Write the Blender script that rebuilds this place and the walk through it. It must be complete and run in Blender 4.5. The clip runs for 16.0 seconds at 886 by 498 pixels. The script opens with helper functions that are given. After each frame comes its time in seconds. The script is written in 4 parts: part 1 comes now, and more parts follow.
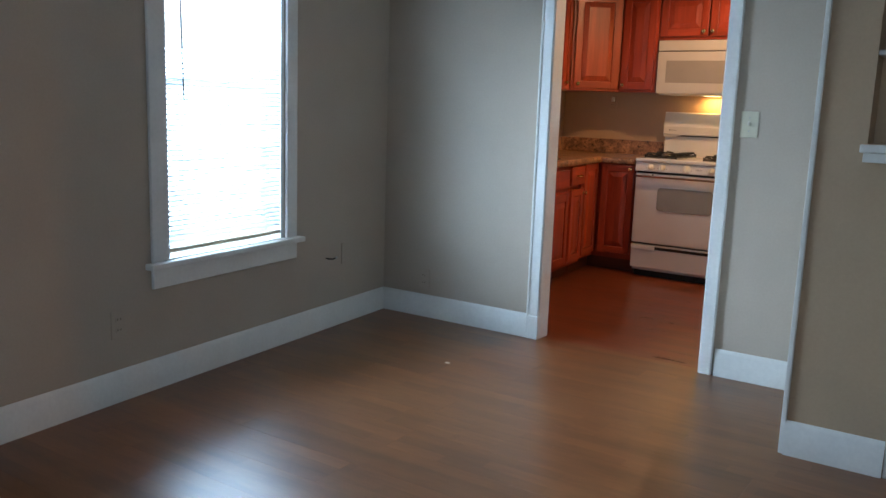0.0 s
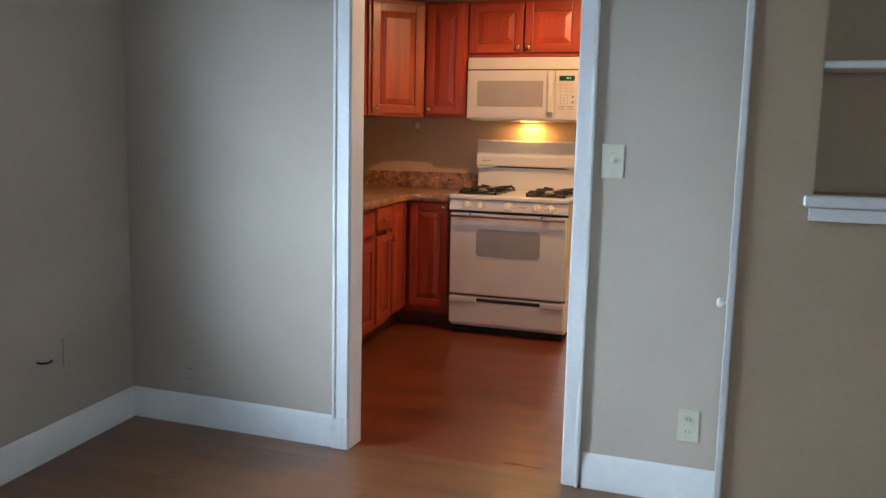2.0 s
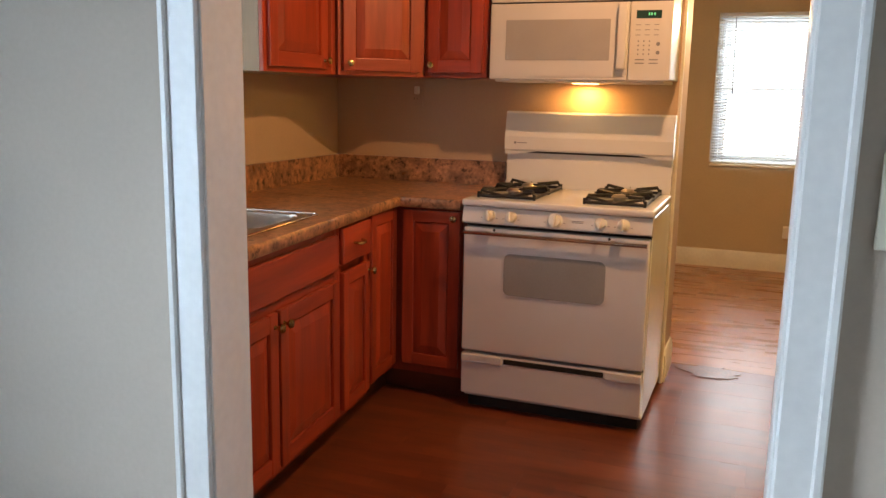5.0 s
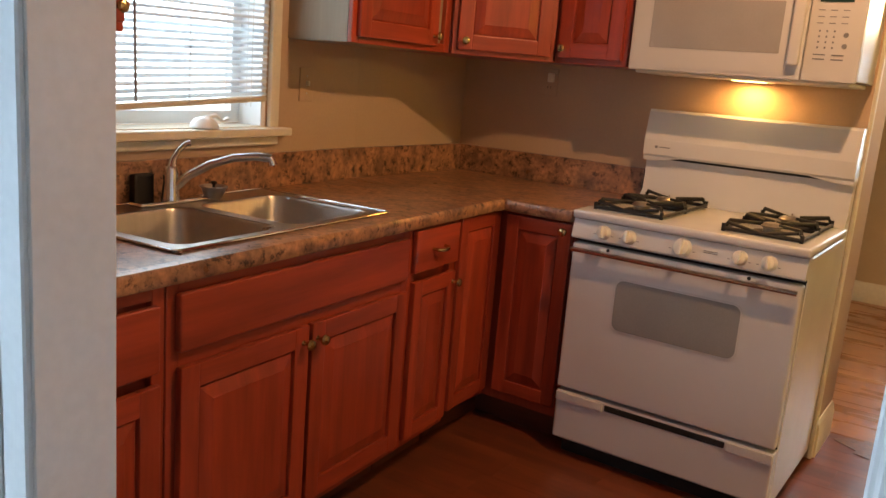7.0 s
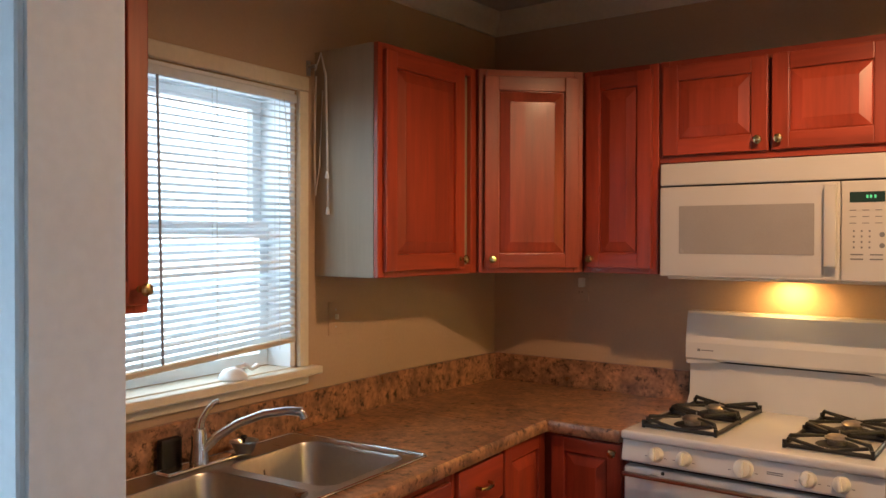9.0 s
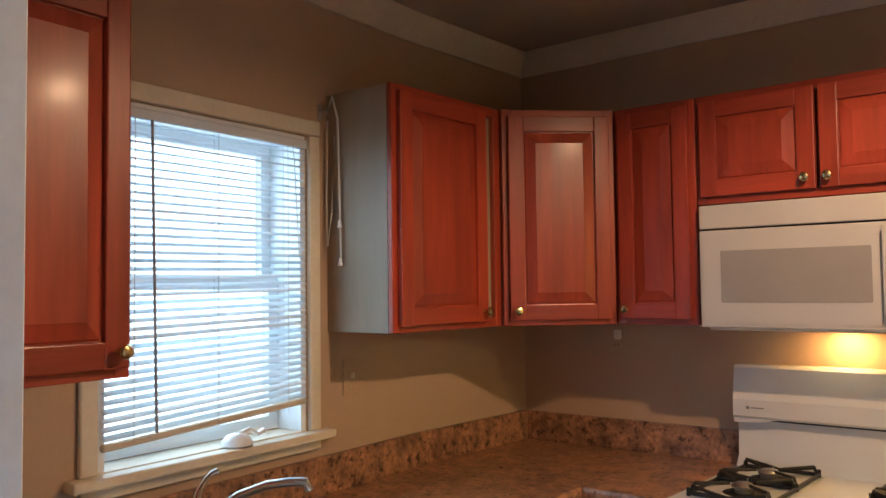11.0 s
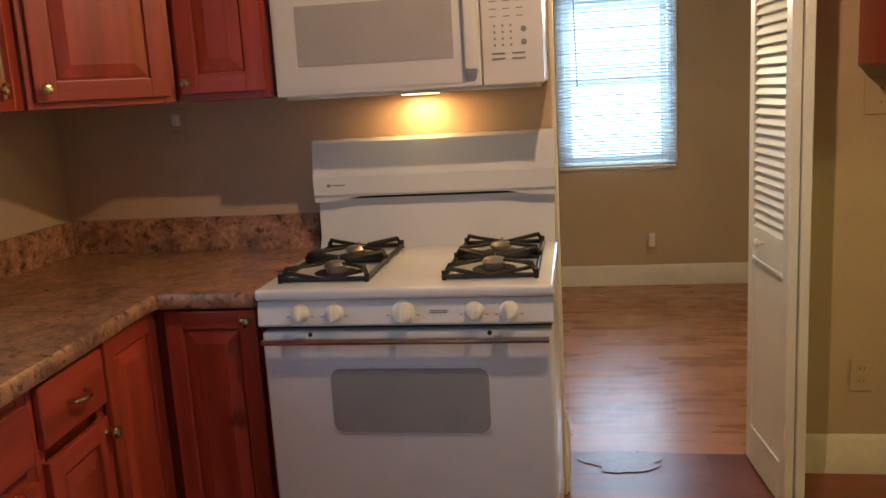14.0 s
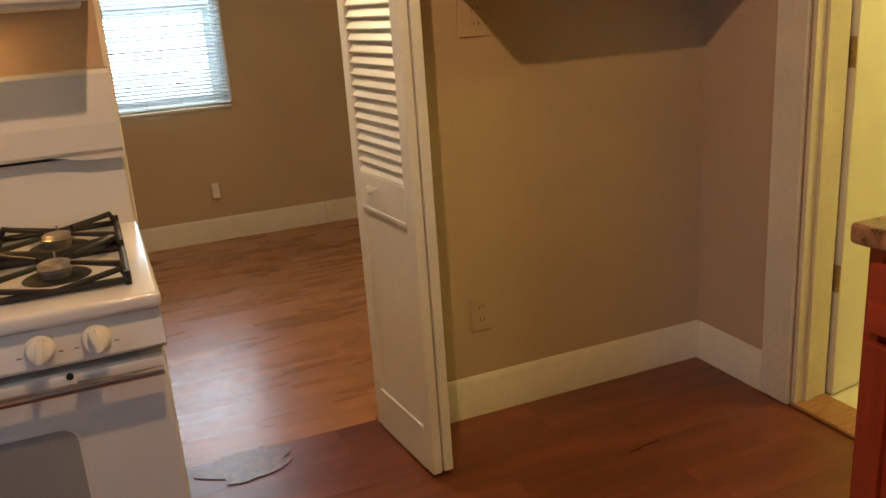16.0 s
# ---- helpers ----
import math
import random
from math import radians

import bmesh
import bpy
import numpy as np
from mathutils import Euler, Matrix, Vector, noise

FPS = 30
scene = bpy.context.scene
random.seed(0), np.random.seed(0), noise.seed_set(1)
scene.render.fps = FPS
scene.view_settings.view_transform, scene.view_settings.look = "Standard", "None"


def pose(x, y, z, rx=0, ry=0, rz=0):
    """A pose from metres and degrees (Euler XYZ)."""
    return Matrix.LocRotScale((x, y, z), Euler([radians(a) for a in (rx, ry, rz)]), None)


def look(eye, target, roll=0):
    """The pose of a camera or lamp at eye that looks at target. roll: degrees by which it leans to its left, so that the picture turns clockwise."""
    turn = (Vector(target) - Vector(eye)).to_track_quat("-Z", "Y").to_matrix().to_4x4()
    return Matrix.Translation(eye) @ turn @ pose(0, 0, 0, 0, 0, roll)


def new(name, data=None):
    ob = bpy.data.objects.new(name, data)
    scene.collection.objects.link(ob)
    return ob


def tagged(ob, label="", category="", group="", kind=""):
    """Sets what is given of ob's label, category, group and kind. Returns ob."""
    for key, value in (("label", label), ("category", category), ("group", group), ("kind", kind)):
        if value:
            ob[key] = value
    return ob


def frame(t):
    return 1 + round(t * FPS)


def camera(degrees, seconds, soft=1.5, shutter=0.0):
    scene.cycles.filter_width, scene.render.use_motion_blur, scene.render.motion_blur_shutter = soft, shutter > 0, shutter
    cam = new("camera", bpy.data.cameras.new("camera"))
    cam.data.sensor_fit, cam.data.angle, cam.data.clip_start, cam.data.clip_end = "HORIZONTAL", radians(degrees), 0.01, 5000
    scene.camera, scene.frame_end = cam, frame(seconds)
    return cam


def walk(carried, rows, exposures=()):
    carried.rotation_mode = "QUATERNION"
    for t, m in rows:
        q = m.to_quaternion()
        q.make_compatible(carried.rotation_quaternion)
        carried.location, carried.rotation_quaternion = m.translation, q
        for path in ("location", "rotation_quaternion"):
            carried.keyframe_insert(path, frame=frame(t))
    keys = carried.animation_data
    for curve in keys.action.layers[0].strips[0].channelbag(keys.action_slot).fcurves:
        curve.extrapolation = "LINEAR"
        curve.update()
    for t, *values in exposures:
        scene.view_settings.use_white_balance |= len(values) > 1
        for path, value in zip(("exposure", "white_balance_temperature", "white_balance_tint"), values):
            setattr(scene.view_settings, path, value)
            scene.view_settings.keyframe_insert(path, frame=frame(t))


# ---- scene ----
cam = camera(55.9, 16.0)
PATH = [
    (0, (3.225, -6.715, 1.244), (2.137, -5.071, 0.902), 2.0),
    (0.5, (3.165, -6.499, 1.276), (2.172, -4.797, 0.931), 1.1),
    (1, (3.043, -6.331, 1.285), (2.136, -4.575, 0.982), 1.4),
    (1.5, (2.821, -6.076, 1.294), (2.094, -4.234, 1.014), 0.9),
    (2, (2.666, -5.704, 1.286), (2.009, -3.835, 1.01), 1.3),
    (2.5, (2.499, -5.402, 1.302), (1.84, -3.537, 1.002), 1.3),
    (3, (2.279, -5.106, 1.349), (1.644, -3.235, 1.04), 0.4),
    (3.2, (2.255, -4.968, 1.356), (1.638, -3.094, 1.033), -0.1),
    (5.3, (2.071, -3.722, 1.314), (1.318, -1.909, 0.932), 1.8),
    (5.5, (2.109, -3.636, 1.315), (1.292, -1.852, 0.93), 1.6),
    (6, (2.112, -3.448, 1.305), (1.217, -1.702, 0.92), 2.8),
    (6.5, (2.097, -3.305, 1.3), (1.122, -1.605, 0.902), 3.6),
    (7, (2.154, -3.263, 1.316), (1.06, -1.64, 0.904), 4.7),
    (7.5, (2.143, -3.209, 1.35), (1.011, -1.607, 0.961), 3.7),
    (8, (2.122, -3.196, 1.441), (0.929, -1.604, 1.242), 1.9),
    (8.5, (2.1, -3.192, 1.484), (0.902, -1.593, 1.389), 1.3),
    (9, (2.088, -3.18, 1.514), (0.889, -1.579, 1.49), 0.1),
    (9.5, (2.074, -3.149, 1.517), (0.876, -1.548, 1.551), -0.3),
    (11.8, (1.989, -2.914, 1.523), (0.696, -1.392, 1.632), -0.8),
    (12, (1.975, -2.902, 1.524), (0.824, -1.269, 1.622), -1.0),
    (12.5, (1.873, -2.892, 1.493), (1.097, -1.049, 1.551), -2.4),
    (13, (1.813, -2.873, 1.441), (1.207, -0.968, 1.377), -3.1),
    (13.5, (1.801, -2.75, 1.393), (1.359, -0.818, 1.127), -2.9),
    (14, (1.76, -2.673, 1.373), (1.444, -0.733, 1.005), -3.3),
    (14.5, (1.636, -2.571, 1.354), (1.842, -0.629, 0.923), -2.0),
    (15, (1.603, -2.452, 1.344), (2.121, -0.58, 0.867), -1.4),
    (15.5, (1.637, -2.258, 1.337), (2.287, -0.435, 0.833), -3.7),
    (16, (1.649, -2.111, 1.343), (2.366, -0.334, 0.768), -4.0),
]
walk(cam, [(t, look(eye, target, roll)) for t, eye, target, roll in PATH], [(0.0, -0.1, 6450, 10), (0.5, -0.12, 6500, 11), (1.5, 0.0, 6600, 12), (2.0, 0.15, 6650, 13), (3.0, 0.15, 6900, 15), (5.5, -0.02, 7200, 17), (7.0, -0.15, 6650, 13), (8.0, -0.28, 6300, 11), (9.5, -0.2, 6000, 9), (12.5, -0.3, 5100, 4), (14.0, -0.35, 5200, 4), (15.5, -0.4, 5900, 5), (16.0, -0.4, 6000, 6)])

# ---- exposure is keyed with the walk above; world and lamps ----
world = bpy.data.worlds.new("sky")
scene.world = world
world.use_nodes = True
wn = world.node_tree.nodes
sky = wn.new("ShaderNodeTexSky")
sky.sky_type = "NISHITA"
sky.sun_disc = False
sky.sun_elevation = radians(40)
sky.sun_rotation = radians(200)
wn["Background"].inputs["Strength"].default_value = 0.12
world.node_tree.links.new(sky.outputs[0], wn["Background"].inputs["Color"])

WARM = (1.0, 0.60, 0.28)
DAY = (0.72, 0.88, 1.0)


def lamp(name, kind, m, power, colour, size=0.1, size_y=0.0):
    data = bpy.data.lights.new(name, kind)
    data.energy, data.color = power, colour
    if kind == "AREA":
        data.shape, data.size, data.size_y = "RECTANGLE", size, size_y or size
    else:
        data.shadow_soft_size = size
    ob = new(name, data)
    ob.matrix_world = m
    return ob


sun = lamp("sun", "SUN", look((0, 0, 6), (-3, 1.2, 3.2)), 2.0, (1.0, 0.95, 0.88))
sun.data.angle = radians(0.6)
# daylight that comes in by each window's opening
LX, LY = 0.17, -2.745           # living room: window wall, doorway wall
SL = pose(LX, LY, 0, 0, 0, 4.9)  # the window wall stands a little out of square
SK = pose(0, -0.75, 0, 0, 0, 5.0) @ pose(0, 0.70, 0)   # the base run stands a little out of square
RX = 3.58                       # kitchen wall with the bathroom door
lamp("window_light", "AREA", SL @ look((-0.15, -1.316, 1.30), (2, -1.316, 1.2)), 72, (0.50, 0.74, 1.0), 0.60, 1.36)
lamp("window_light", "AREA", SK @ look((-0.14, -1.575, 1.55), (2, -1.575, 1.3)), 3.6, (0.62, 0.84, 1.0), 0.60, 0.82)
lamp("window_light", "AREA", look((2.04, 3.16, 1.39), (2.04, 0, 1.0)), 15, (0.80, 0.92, 1.0), 0.66, 1.0)
# added light from behind the walk's start, set in an unseen window
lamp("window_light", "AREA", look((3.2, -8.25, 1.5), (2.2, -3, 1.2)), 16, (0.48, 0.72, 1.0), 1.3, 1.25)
# lamps that the place has
kitchen_bulb = lamp("kitchen_lamp_light", "SPOT", pose(1.86, -1.24, 2.29), 74, (1.0, 0.56, 0.27), 0.022)
kitchen_bulb.data.spot_size, kitchen_bulb.data.spot_blend = radians(180), 0.42
lamp("hood_lamp_light", "AREA", look((1.295, -0.065, 1.362), (1.295, -0.055, 1.0)), 2.0, (1.0, 0.50, 0.13), 0.07, 0.05)
lamp("far_lamp_light", "POINT", pose(1.96, 0.80, 1.72), 29, (1.0, 0.72, 0.38), 0.06)
lamp("bath_lamp_light", "POINT", pose(4.5, -0.9, 2.1), 45, (1.0, 0.78, 0.22), 0.1)


# ---- materials ----
def material(name, colour, rough=0.5, metal=0.0, vary=0.12, scale=6.0, fine=0.0, fine_scale=120.0, bump=0.0, bump_scale=200.0, stretch=(1, 1, 1), dark=None, coat=0.0, object_vary=0.0):
    mat = bpy.data.materials.new(name)
    mat.use_nodes = True
    n, l = mat.node_tree.nodes, mat.node_tree.links
    bsdf = n["Principled BSDF"]
    bsdf.inputs["Roughness"].default_value = rough
    bsdf.inputs["Metallic"].default_value = metal
    bsdf.inputs["Coat Weight"].default_value = coat
    bsdf.inputs["Coat Roughness"].default_value = 0.15
    co = n.new("ShaderNodeTexCoord")
    mp = n.new("ShaderNodeMapping")
    mp.inputs["Scale"].default_value = stretch
    l.new(co.outputs["Object"], mp.inputs["Vector"])
    dark = dark or tuple(c * (1 - vary) for c in colour)
    light = tuple(min(1, c * (1 + vary * 0.6)) for c in colour)
    big = n.new("ShaderNodeTexNoise")
    big.inputs["Scale"].default_value = scale
    big.inputs["Detail"].default_value = 4
    l.new(mp.outputs[0], big.inputs["Vector"])
    ramp = n.new("ShaderNodeValToRGB")
    ramp.color_ramp.elements[0].position, ramp.color_ramp.elements[1].position = 0.32, 0.68
    ramp.color_ramp.elements[0].color, ramp.color_ramp.elements[1].color = (*dark, 1), (*light, 1)
    l.new(big.outputs["Fac"], ramp.inputs[0])
    out = ramp.outputs[0]
    small = n.new("ShaderNodeTexNoise")
    small.inputs["Scale"].default_value = fine_scale
    small.inputs["Detail"].default_value = 3
    l.new(mp.outputs[0], small.inputs["Vector"])
    if fine:
        r2 = n.new("ShaderNodeMapRange")
        r2.inputs["From Min"].default_value, r2.inputs["From Max"].default_value = 0.3, 0.7
        r2.inputs["To Min"].default_value, r2.inputs["To Max"].default_value = 1 - fine, 1 + fine * 0.5
        l.new(small.outputs["Fac"], r2.inputs["Value"])
        mix = n.new("ShaderNodeVectorMath")
        mix.operation = "SCALE"
        l.new(out, mix.inputs[0])
        l.new(r2.outputs[0], mix.inputs["Scale"])
        out = mix.outputs[0]
    if object_vary:
        info = n.new("ShaderNodeObjectInfo")
        r3 = n.new("ShaderNodeMapRange")
        r3.inputs["To Min"].default_value, r3.inputs["To Max"].default_value = 1 - object_vary, 1 + object_vary
        l.new(info.outputs["Random"], r3.inputs["Value"])
        mix = n.new("ShaderNodeVectorMath")
        mix.operation = "SCALE"
        l.new(out, mix.inputs[0])
        l.new(r3.outputs[0], mix.inputs["Scale"])
        out = mix.outputs[0]
        off = n.new("ShaderNodeVectorMath")
        off.operation = "SCALE"
        off.inputs[0].default_value = (37.0, 11.0, 23.0)
        l.new(info.outputs["Random"], off.inputs["Scale"])
        l.new(off.outputs[0], mp.inputs["Location"])
    l.new(out, bsdf.inputs["Base Color"])
    rr = n.new("ShaderNodeMapRange")
    rr.inputs["To Min"].default_value, rr.inputs["To Max"].default_value = max(0.03, rough * 0.8), min(1, rough * 1.2)
    l.new(big.outputs["Fac"], rr.inputs["Value"])
    l.new(rr.outputs[0], bsdf.inputs["Roughness"])
    if bump:
        b = n.new("ShaderNodeBump")
        b.inputs["Strength"].default_value = bump
        b.inputs["Distance"].default_value = 0.002
        bn = n.new("ShaderNodeTexNoise")
        bn.inputs["Scale"].default_value = bump_scale
        l.new(mp.outputs[0], bn.inputs["Vector"])
        l.new(bn.outputs["Fac"], b.inputs["Height"])
        l.new(b.outputs[0], bsdf.inputs["Normal"])
    return mat


def oak(name, stretch, colour=(0.37, 0.054, 0.021), dark=(0.25, 0.035, 0.014), rough=0.38):
    return material(name, colour, rough, 0, 0.2, 2.0, 0.13, 9.0, 0.12, 14.0, stretch, dark, 0.10, 0.10)


def laminate(name, colour, dark, rough=0.28, tone=(0.82, 1.12)):
    """Wood-look laminate whose planks show three printed strips each."""
    mat = material(name, colour, rough, 0, 0.3, 2.0, 0.05, 16.0, 0.0, 30.0, (1.0, 6, 6), dark, 0.0, 0.06)
    n, l = mat.node_tree.nodes, mat.node_tree.links
    co, info, off = n.new("ShaderNodeTexCoord"), n.new("ShaderNodeObjectInfo"), n.new("ShaderNodeCombineXYZ")
    far = n.new("ShaderNodeMath")
    far.operation = "MULTIPLY"
    far.inputs[1].default_value = 53.0
    l.new(info.outputs["Random"], far.inputs[0])
    l.new(far.outputs[0], off.inputs["X"])
    off.inputs["Y"].default_value = 0.095
    add = n.new("ShaderNodeVectorMath")
    l.new(co.outputs["Object"], add.inputs[0])
    l.new(off.outputs[0], add.inputs[1])
    strip = n.new("ShaderNodeTexBrick")
    strip.offset = 0.37
    for key, value in (("Scale", 1.0), ("Mortar Size", 0.0), ("Brick Width", 0.41), ("Row Height", 0.19 / 3), ("Bias", 0.0)):
        strip.inputs[key].default_value = value
    for key, value in (("Color1", tone[0]), ("Color2", tone[1]), ("Mortar", 0.80)):
        strip.inputs[key].default_value = (value, value * 0.99, value * 0.97, 1)
    l.new(add.outputs[0], strip.inputs["Vector"])
    mul = n.new("ShaderNodeVectorMath")
    mul.operation = "MULTIPLY"
    bsdf = n["Principled BSDF"]
    l.new(bsdf.inputs["Base Color"].links[0].from_socket, mul.inputs[0])
    l.new(strip.outputs["Color"], mul.inputs[1])
    l.new(mul.outputs[0], bsdf.inputs["Base Color"])
    return mat


def glow(name, colour, strength):
    mat = bpy.data.materials.new(name)
    mat.use_nodes = True
    b = mat.node_tree.nodes["Principled BSDF"]
    b.inputs["Base Color"].default_value = (*colour, 1)
    b.inputs["Emission Color"].default_value = (*colour, 1)
    b.inputs["Emission Strength"].default_value = strength
    return mat


def blind_stuff(name, colour):
    mat = material(name, colour, 0.5, 0, 0.04, 30)
    n, l = mat.node_tree.nodes, mat.node_tree.links
    tr = n.new("ShaderNodeBsdfTranslucent")
    tr.inputs[0].default_value = (*colour, 1)
    mix = n.new("ShaderNodeMixShader")
    mix.inputs[0].default_value = 0.13
    l.new(n["Principled BSDF"].outputs[0], mix.inputs[1])
    l.new(tr.outputs[0], mix.inputs[2])
    l.new(mix.outputs[0], n["Material Output"].inputs[0])
    return mat


def clear(name, colour=(0.95, 0.98, 1.0), rough=0.0):
    mat = bpy.data.materials.new(name)
    mat.use_nodes = True
    b = mat.node_tree.nodes["Principled BSDF"]
    b.inputs["Base Color"].default_value = (*colour, 1)
    b.inputs["Roughness"].default_value = rough
    b.inputs["Transmission Weight"].default_value = 1.0
    b.inputs["IOR"].default_value = 1.1
    return mat


PAINT = material("taupe_wall_paint", (0.49, 0.408, 0.325), 0.75, 0, 0.05, 3.0, 0.03, 90.0, 0.12, 320.0)
TAN = material("tan_wall_paint", (0.50, 0.360, 0.236), 0.72, 0, 0.06, 2.5, 0.03, 90.0, 0.12, 320.0)
OCHRE = material("ochre_tan_wall_paint", (0.50, 0.385, 0.235), 0.72, 0, 0.06, 2.5, 0.03, 90.0, 0.12, 320.0)
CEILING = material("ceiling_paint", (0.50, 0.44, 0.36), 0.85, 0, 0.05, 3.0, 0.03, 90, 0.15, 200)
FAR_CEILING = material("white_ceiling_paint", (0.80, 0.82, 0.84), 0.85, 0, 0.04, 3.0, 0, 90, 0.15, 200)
TRIM = material("white_trim_paint", (0.80, 0.79, 0.75), 0.38, 0, 0.05, 5.0, 0.04, 60, 0.06, 90)
CREAM = material("cream_trim_paint", (0.74, 0.68, 0.54), 0.42, 0, 0.07, 5.0, 0.05, 50, 0.06, 90)
OAK_V = oak("red_oak_upright", (9, 9, 0.8))
OAK_H = oak("red_oak_across", (0.8, 9, 9))
# toe kick oak: the shade of the recess is put into its colour
OAK_SHADE = oak("red_oak_shaded_toe", (0.8, 9, 9), (0.12, 0.03, 0.014), (0.07, 0.018, 0.01))
PALE = material("pale_birch_panel", (0.37, 0.295, 0.20), 0.5, 0, 0.08, 2.0, 0.04, 10, 0.05, 20, (9, 9, 0.8))
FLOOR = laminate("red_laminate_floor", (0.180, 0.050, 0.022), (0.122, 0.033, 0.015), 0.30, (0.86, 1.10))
# back room copy of the laminate, its orange brightened for the lamplight there
FLOOR_FAR = laminate("lamplit_laminate_floor", (0.36, 0.152, 0.050), (0.31, 0.128, 0.042), 0.28, (0.91, 1.07))
FLOOR_WORN = laminate("worn_laminate_floor", (0.195, 0.086, 0.037), (0.150, 0.064, 0.028), 0.33, (0.86, 1.10))
JOINT = material("dark_floor_joint", (0.07, 0.03, 0.015), 0.8)
ENAMEL = material("white_enamel", (0.66, 0.65, 0.635), 0.22, 0, 0.03, 4, 0, 60, 0, 90, (1, 1, 1), None, 0.3)
MICROWHITE = material("warm_white_microwave_plastic", (0.57, 0.55, 0.52), 0.32, 0, 0.03, 5)
BISQUE = material("cream_plastic", (0.76, 0.72, 0.62), 0.4, 0, 0.04, 8)
OVENGLASS = material("grey_oven_glass", (0.30, 0.30, 0.29), 0.12, 0, 0.05, 8, 0.1, 500)
MWGLASS = material("grey_screened_glass", (0.36, 0.34, 0.32), 0.25, 0, 0.04, 8, 0.12, 600)
BLACK = material("black_cast_iron", (0.009, 0.008, 0.008), 0.5, 0, 0.3, 20, 0.2, 200, 0.2, 300)
# near-black; also paints the shade inside gaps, slots and recesses
GAP = material("black_gap", (0.006, 0.0055, 0.005), 0.7)
CHROME = material("chrome", (0.78, 0.78, 0.78), 0.10, 1.0, 0.04, 10)
STEEL = material("brushed_steel", (0.52, 0.51, 0.49), 0.30, 1.0, 0.06, 5, 0.05, 60, 0.015, 90, (1, 12, 1))
BRASS = material("worn_brass", (0.60, 0.47, 0.24), 0.25, 1.0, 0.2, 40)
AGED = material("aged_brass", (0.46, 0.33, 0.13), 0.45, 0.5, 0.25, 60)
BURNER = material("pale_burner_metal", (0.32, 0.29, 0.27), 0.4, 0.85, 0.2, 50)
PLATE = material("ivory_plate_plastic", (0.62, 0.58, 0.44), 0.35, 0, 0.04, 20)
SLAT = blind_stuff("white_blind_slat", (0.72, 0.76, 0.78))
RAIL = material("cream_blind_rail", (0.66, 0.57, 0.42), 0.5, 0, 0.05, 8)
CORD = material("blind_cord", (0.62, 0.60, 0.54), 0.7)
WAND = material("grey_wand_plastic", (0.30, 0.30, 0.29), 0.3)
GLASS = clear("window_glass")
VINYL = material("white_vinyl", (0.82, 0.84, 0.85), 0.35, 0, 0.03, 6)
FRIDGE = material("white_fridge_enamel", (0.78, 0.80, 0.81), 0.3, 0, 0.03, 6, 0, 60, 0.2, 260)
TILE = material("cream_bath_tile", (0.72, 0.68, 0.55), 0.3, 0, 0.08, 6, 0, 60, 0, 90, (1, 1, 1), None, 0.2, 0.05)
GROUT = material("grout", (0.38, 0.35, 0.28), 0.9)
YELLOW = material("yellow_bath_paint", (0.78, 0.70, 0.36), 0.6, 0, 0.04, 3, 0, 60, 0.1, 300)
BATHDOOR = material("white_door_paint", (0.80, 0.78, 0.68), 0.4, 0, 0.04, 5)
PRINT = material("grey_print", (0.20, 0.20, 0.21), 0.6)
DISPLAY = material("black_display", (0.02, 0.05, 0.045), 0.15)
GREEN = glow("green_digits", (0.1, 0.7, 0.4), 0.35)
FOGGED = glow("lit_lamp_glass", (1.0, 0.93, 0.80), 3.0)
WARMGLASS = glow("lit_warm_lamp_glass", (1.0, 0.80, 0.52), 6.0)
HOODGLASS = glow("lit_hood_lens", (1.0, 0.72, 0.30), 5.0)
OUTSIDE = glow("bright_outdoors", (0.86, 0.95, 1.0), 2.6)
THRESH = material("worn_oak_threshold", (0.40, 0.20, 0.08), 0.5, 0, 0.2, 8, 0.2, 40, 0.1, 40, (1, 8, 8))
SHEET = material("scuffed_clear_film", (0.21, 0.090, 0.042), 0.30, 0, 0.45, 30, 0.2, 60, 0.55, 60)
SOIL = material("lawn", (0.08, 0.12, 0.05), 0.9)


def counter_stone():
    mat = material("brown_granite_laminate", (0.42, 0.215, 0.11), 0.30, 0, 0.4, 14, 0.40, 60, 0.0, 90, (1, 1, 1), (0.20, 0.105, 0.062), 0.15)
    n, l = mat.node_tree.nodes, mat.node_tree.links
    vor = n.new("ShaderNodeTexNoise")
    vor.inputs["Scale"].default_value = 34
    vor.inputs["Detail"].default_value = 6
    vor.inputs["Roughness"].default_value = 0.75
    co = n.new("ShaderNodeTexCoord")
    l.new(co.outputs["Object"], vor.inputs["Vector"])
    rp = n.new("ShaderNodeValToRGB")
    rp.color_ramp.elements[0].position, rp.color_ramp.elements[1].position = 0.38, 0.47
    rp.color_ramp.elements[0].color, rp.color_ramp.elements[1].color = (0.16, 0.13, 0.12, 1), (1, 1, 1, 1)
    l.new(vor.outputs["Fac"], rp.inputs[0])
    mul = n.new("ShaderNodeVectorMath")
    mul.operation = "MULTIPLY"
    bsdf = n["Principled BSDF"]
    src = bsdf.inputs["Base Color"].links[0].from_socket
    l.new(src, mul.inputs[0])
    l.new(rp.outputs[0], mul.inputs[1])
    l.new(mul.outputs[0], bsdf.inputs["Base Color"])
    return mat


COUNTER = counter_stone()


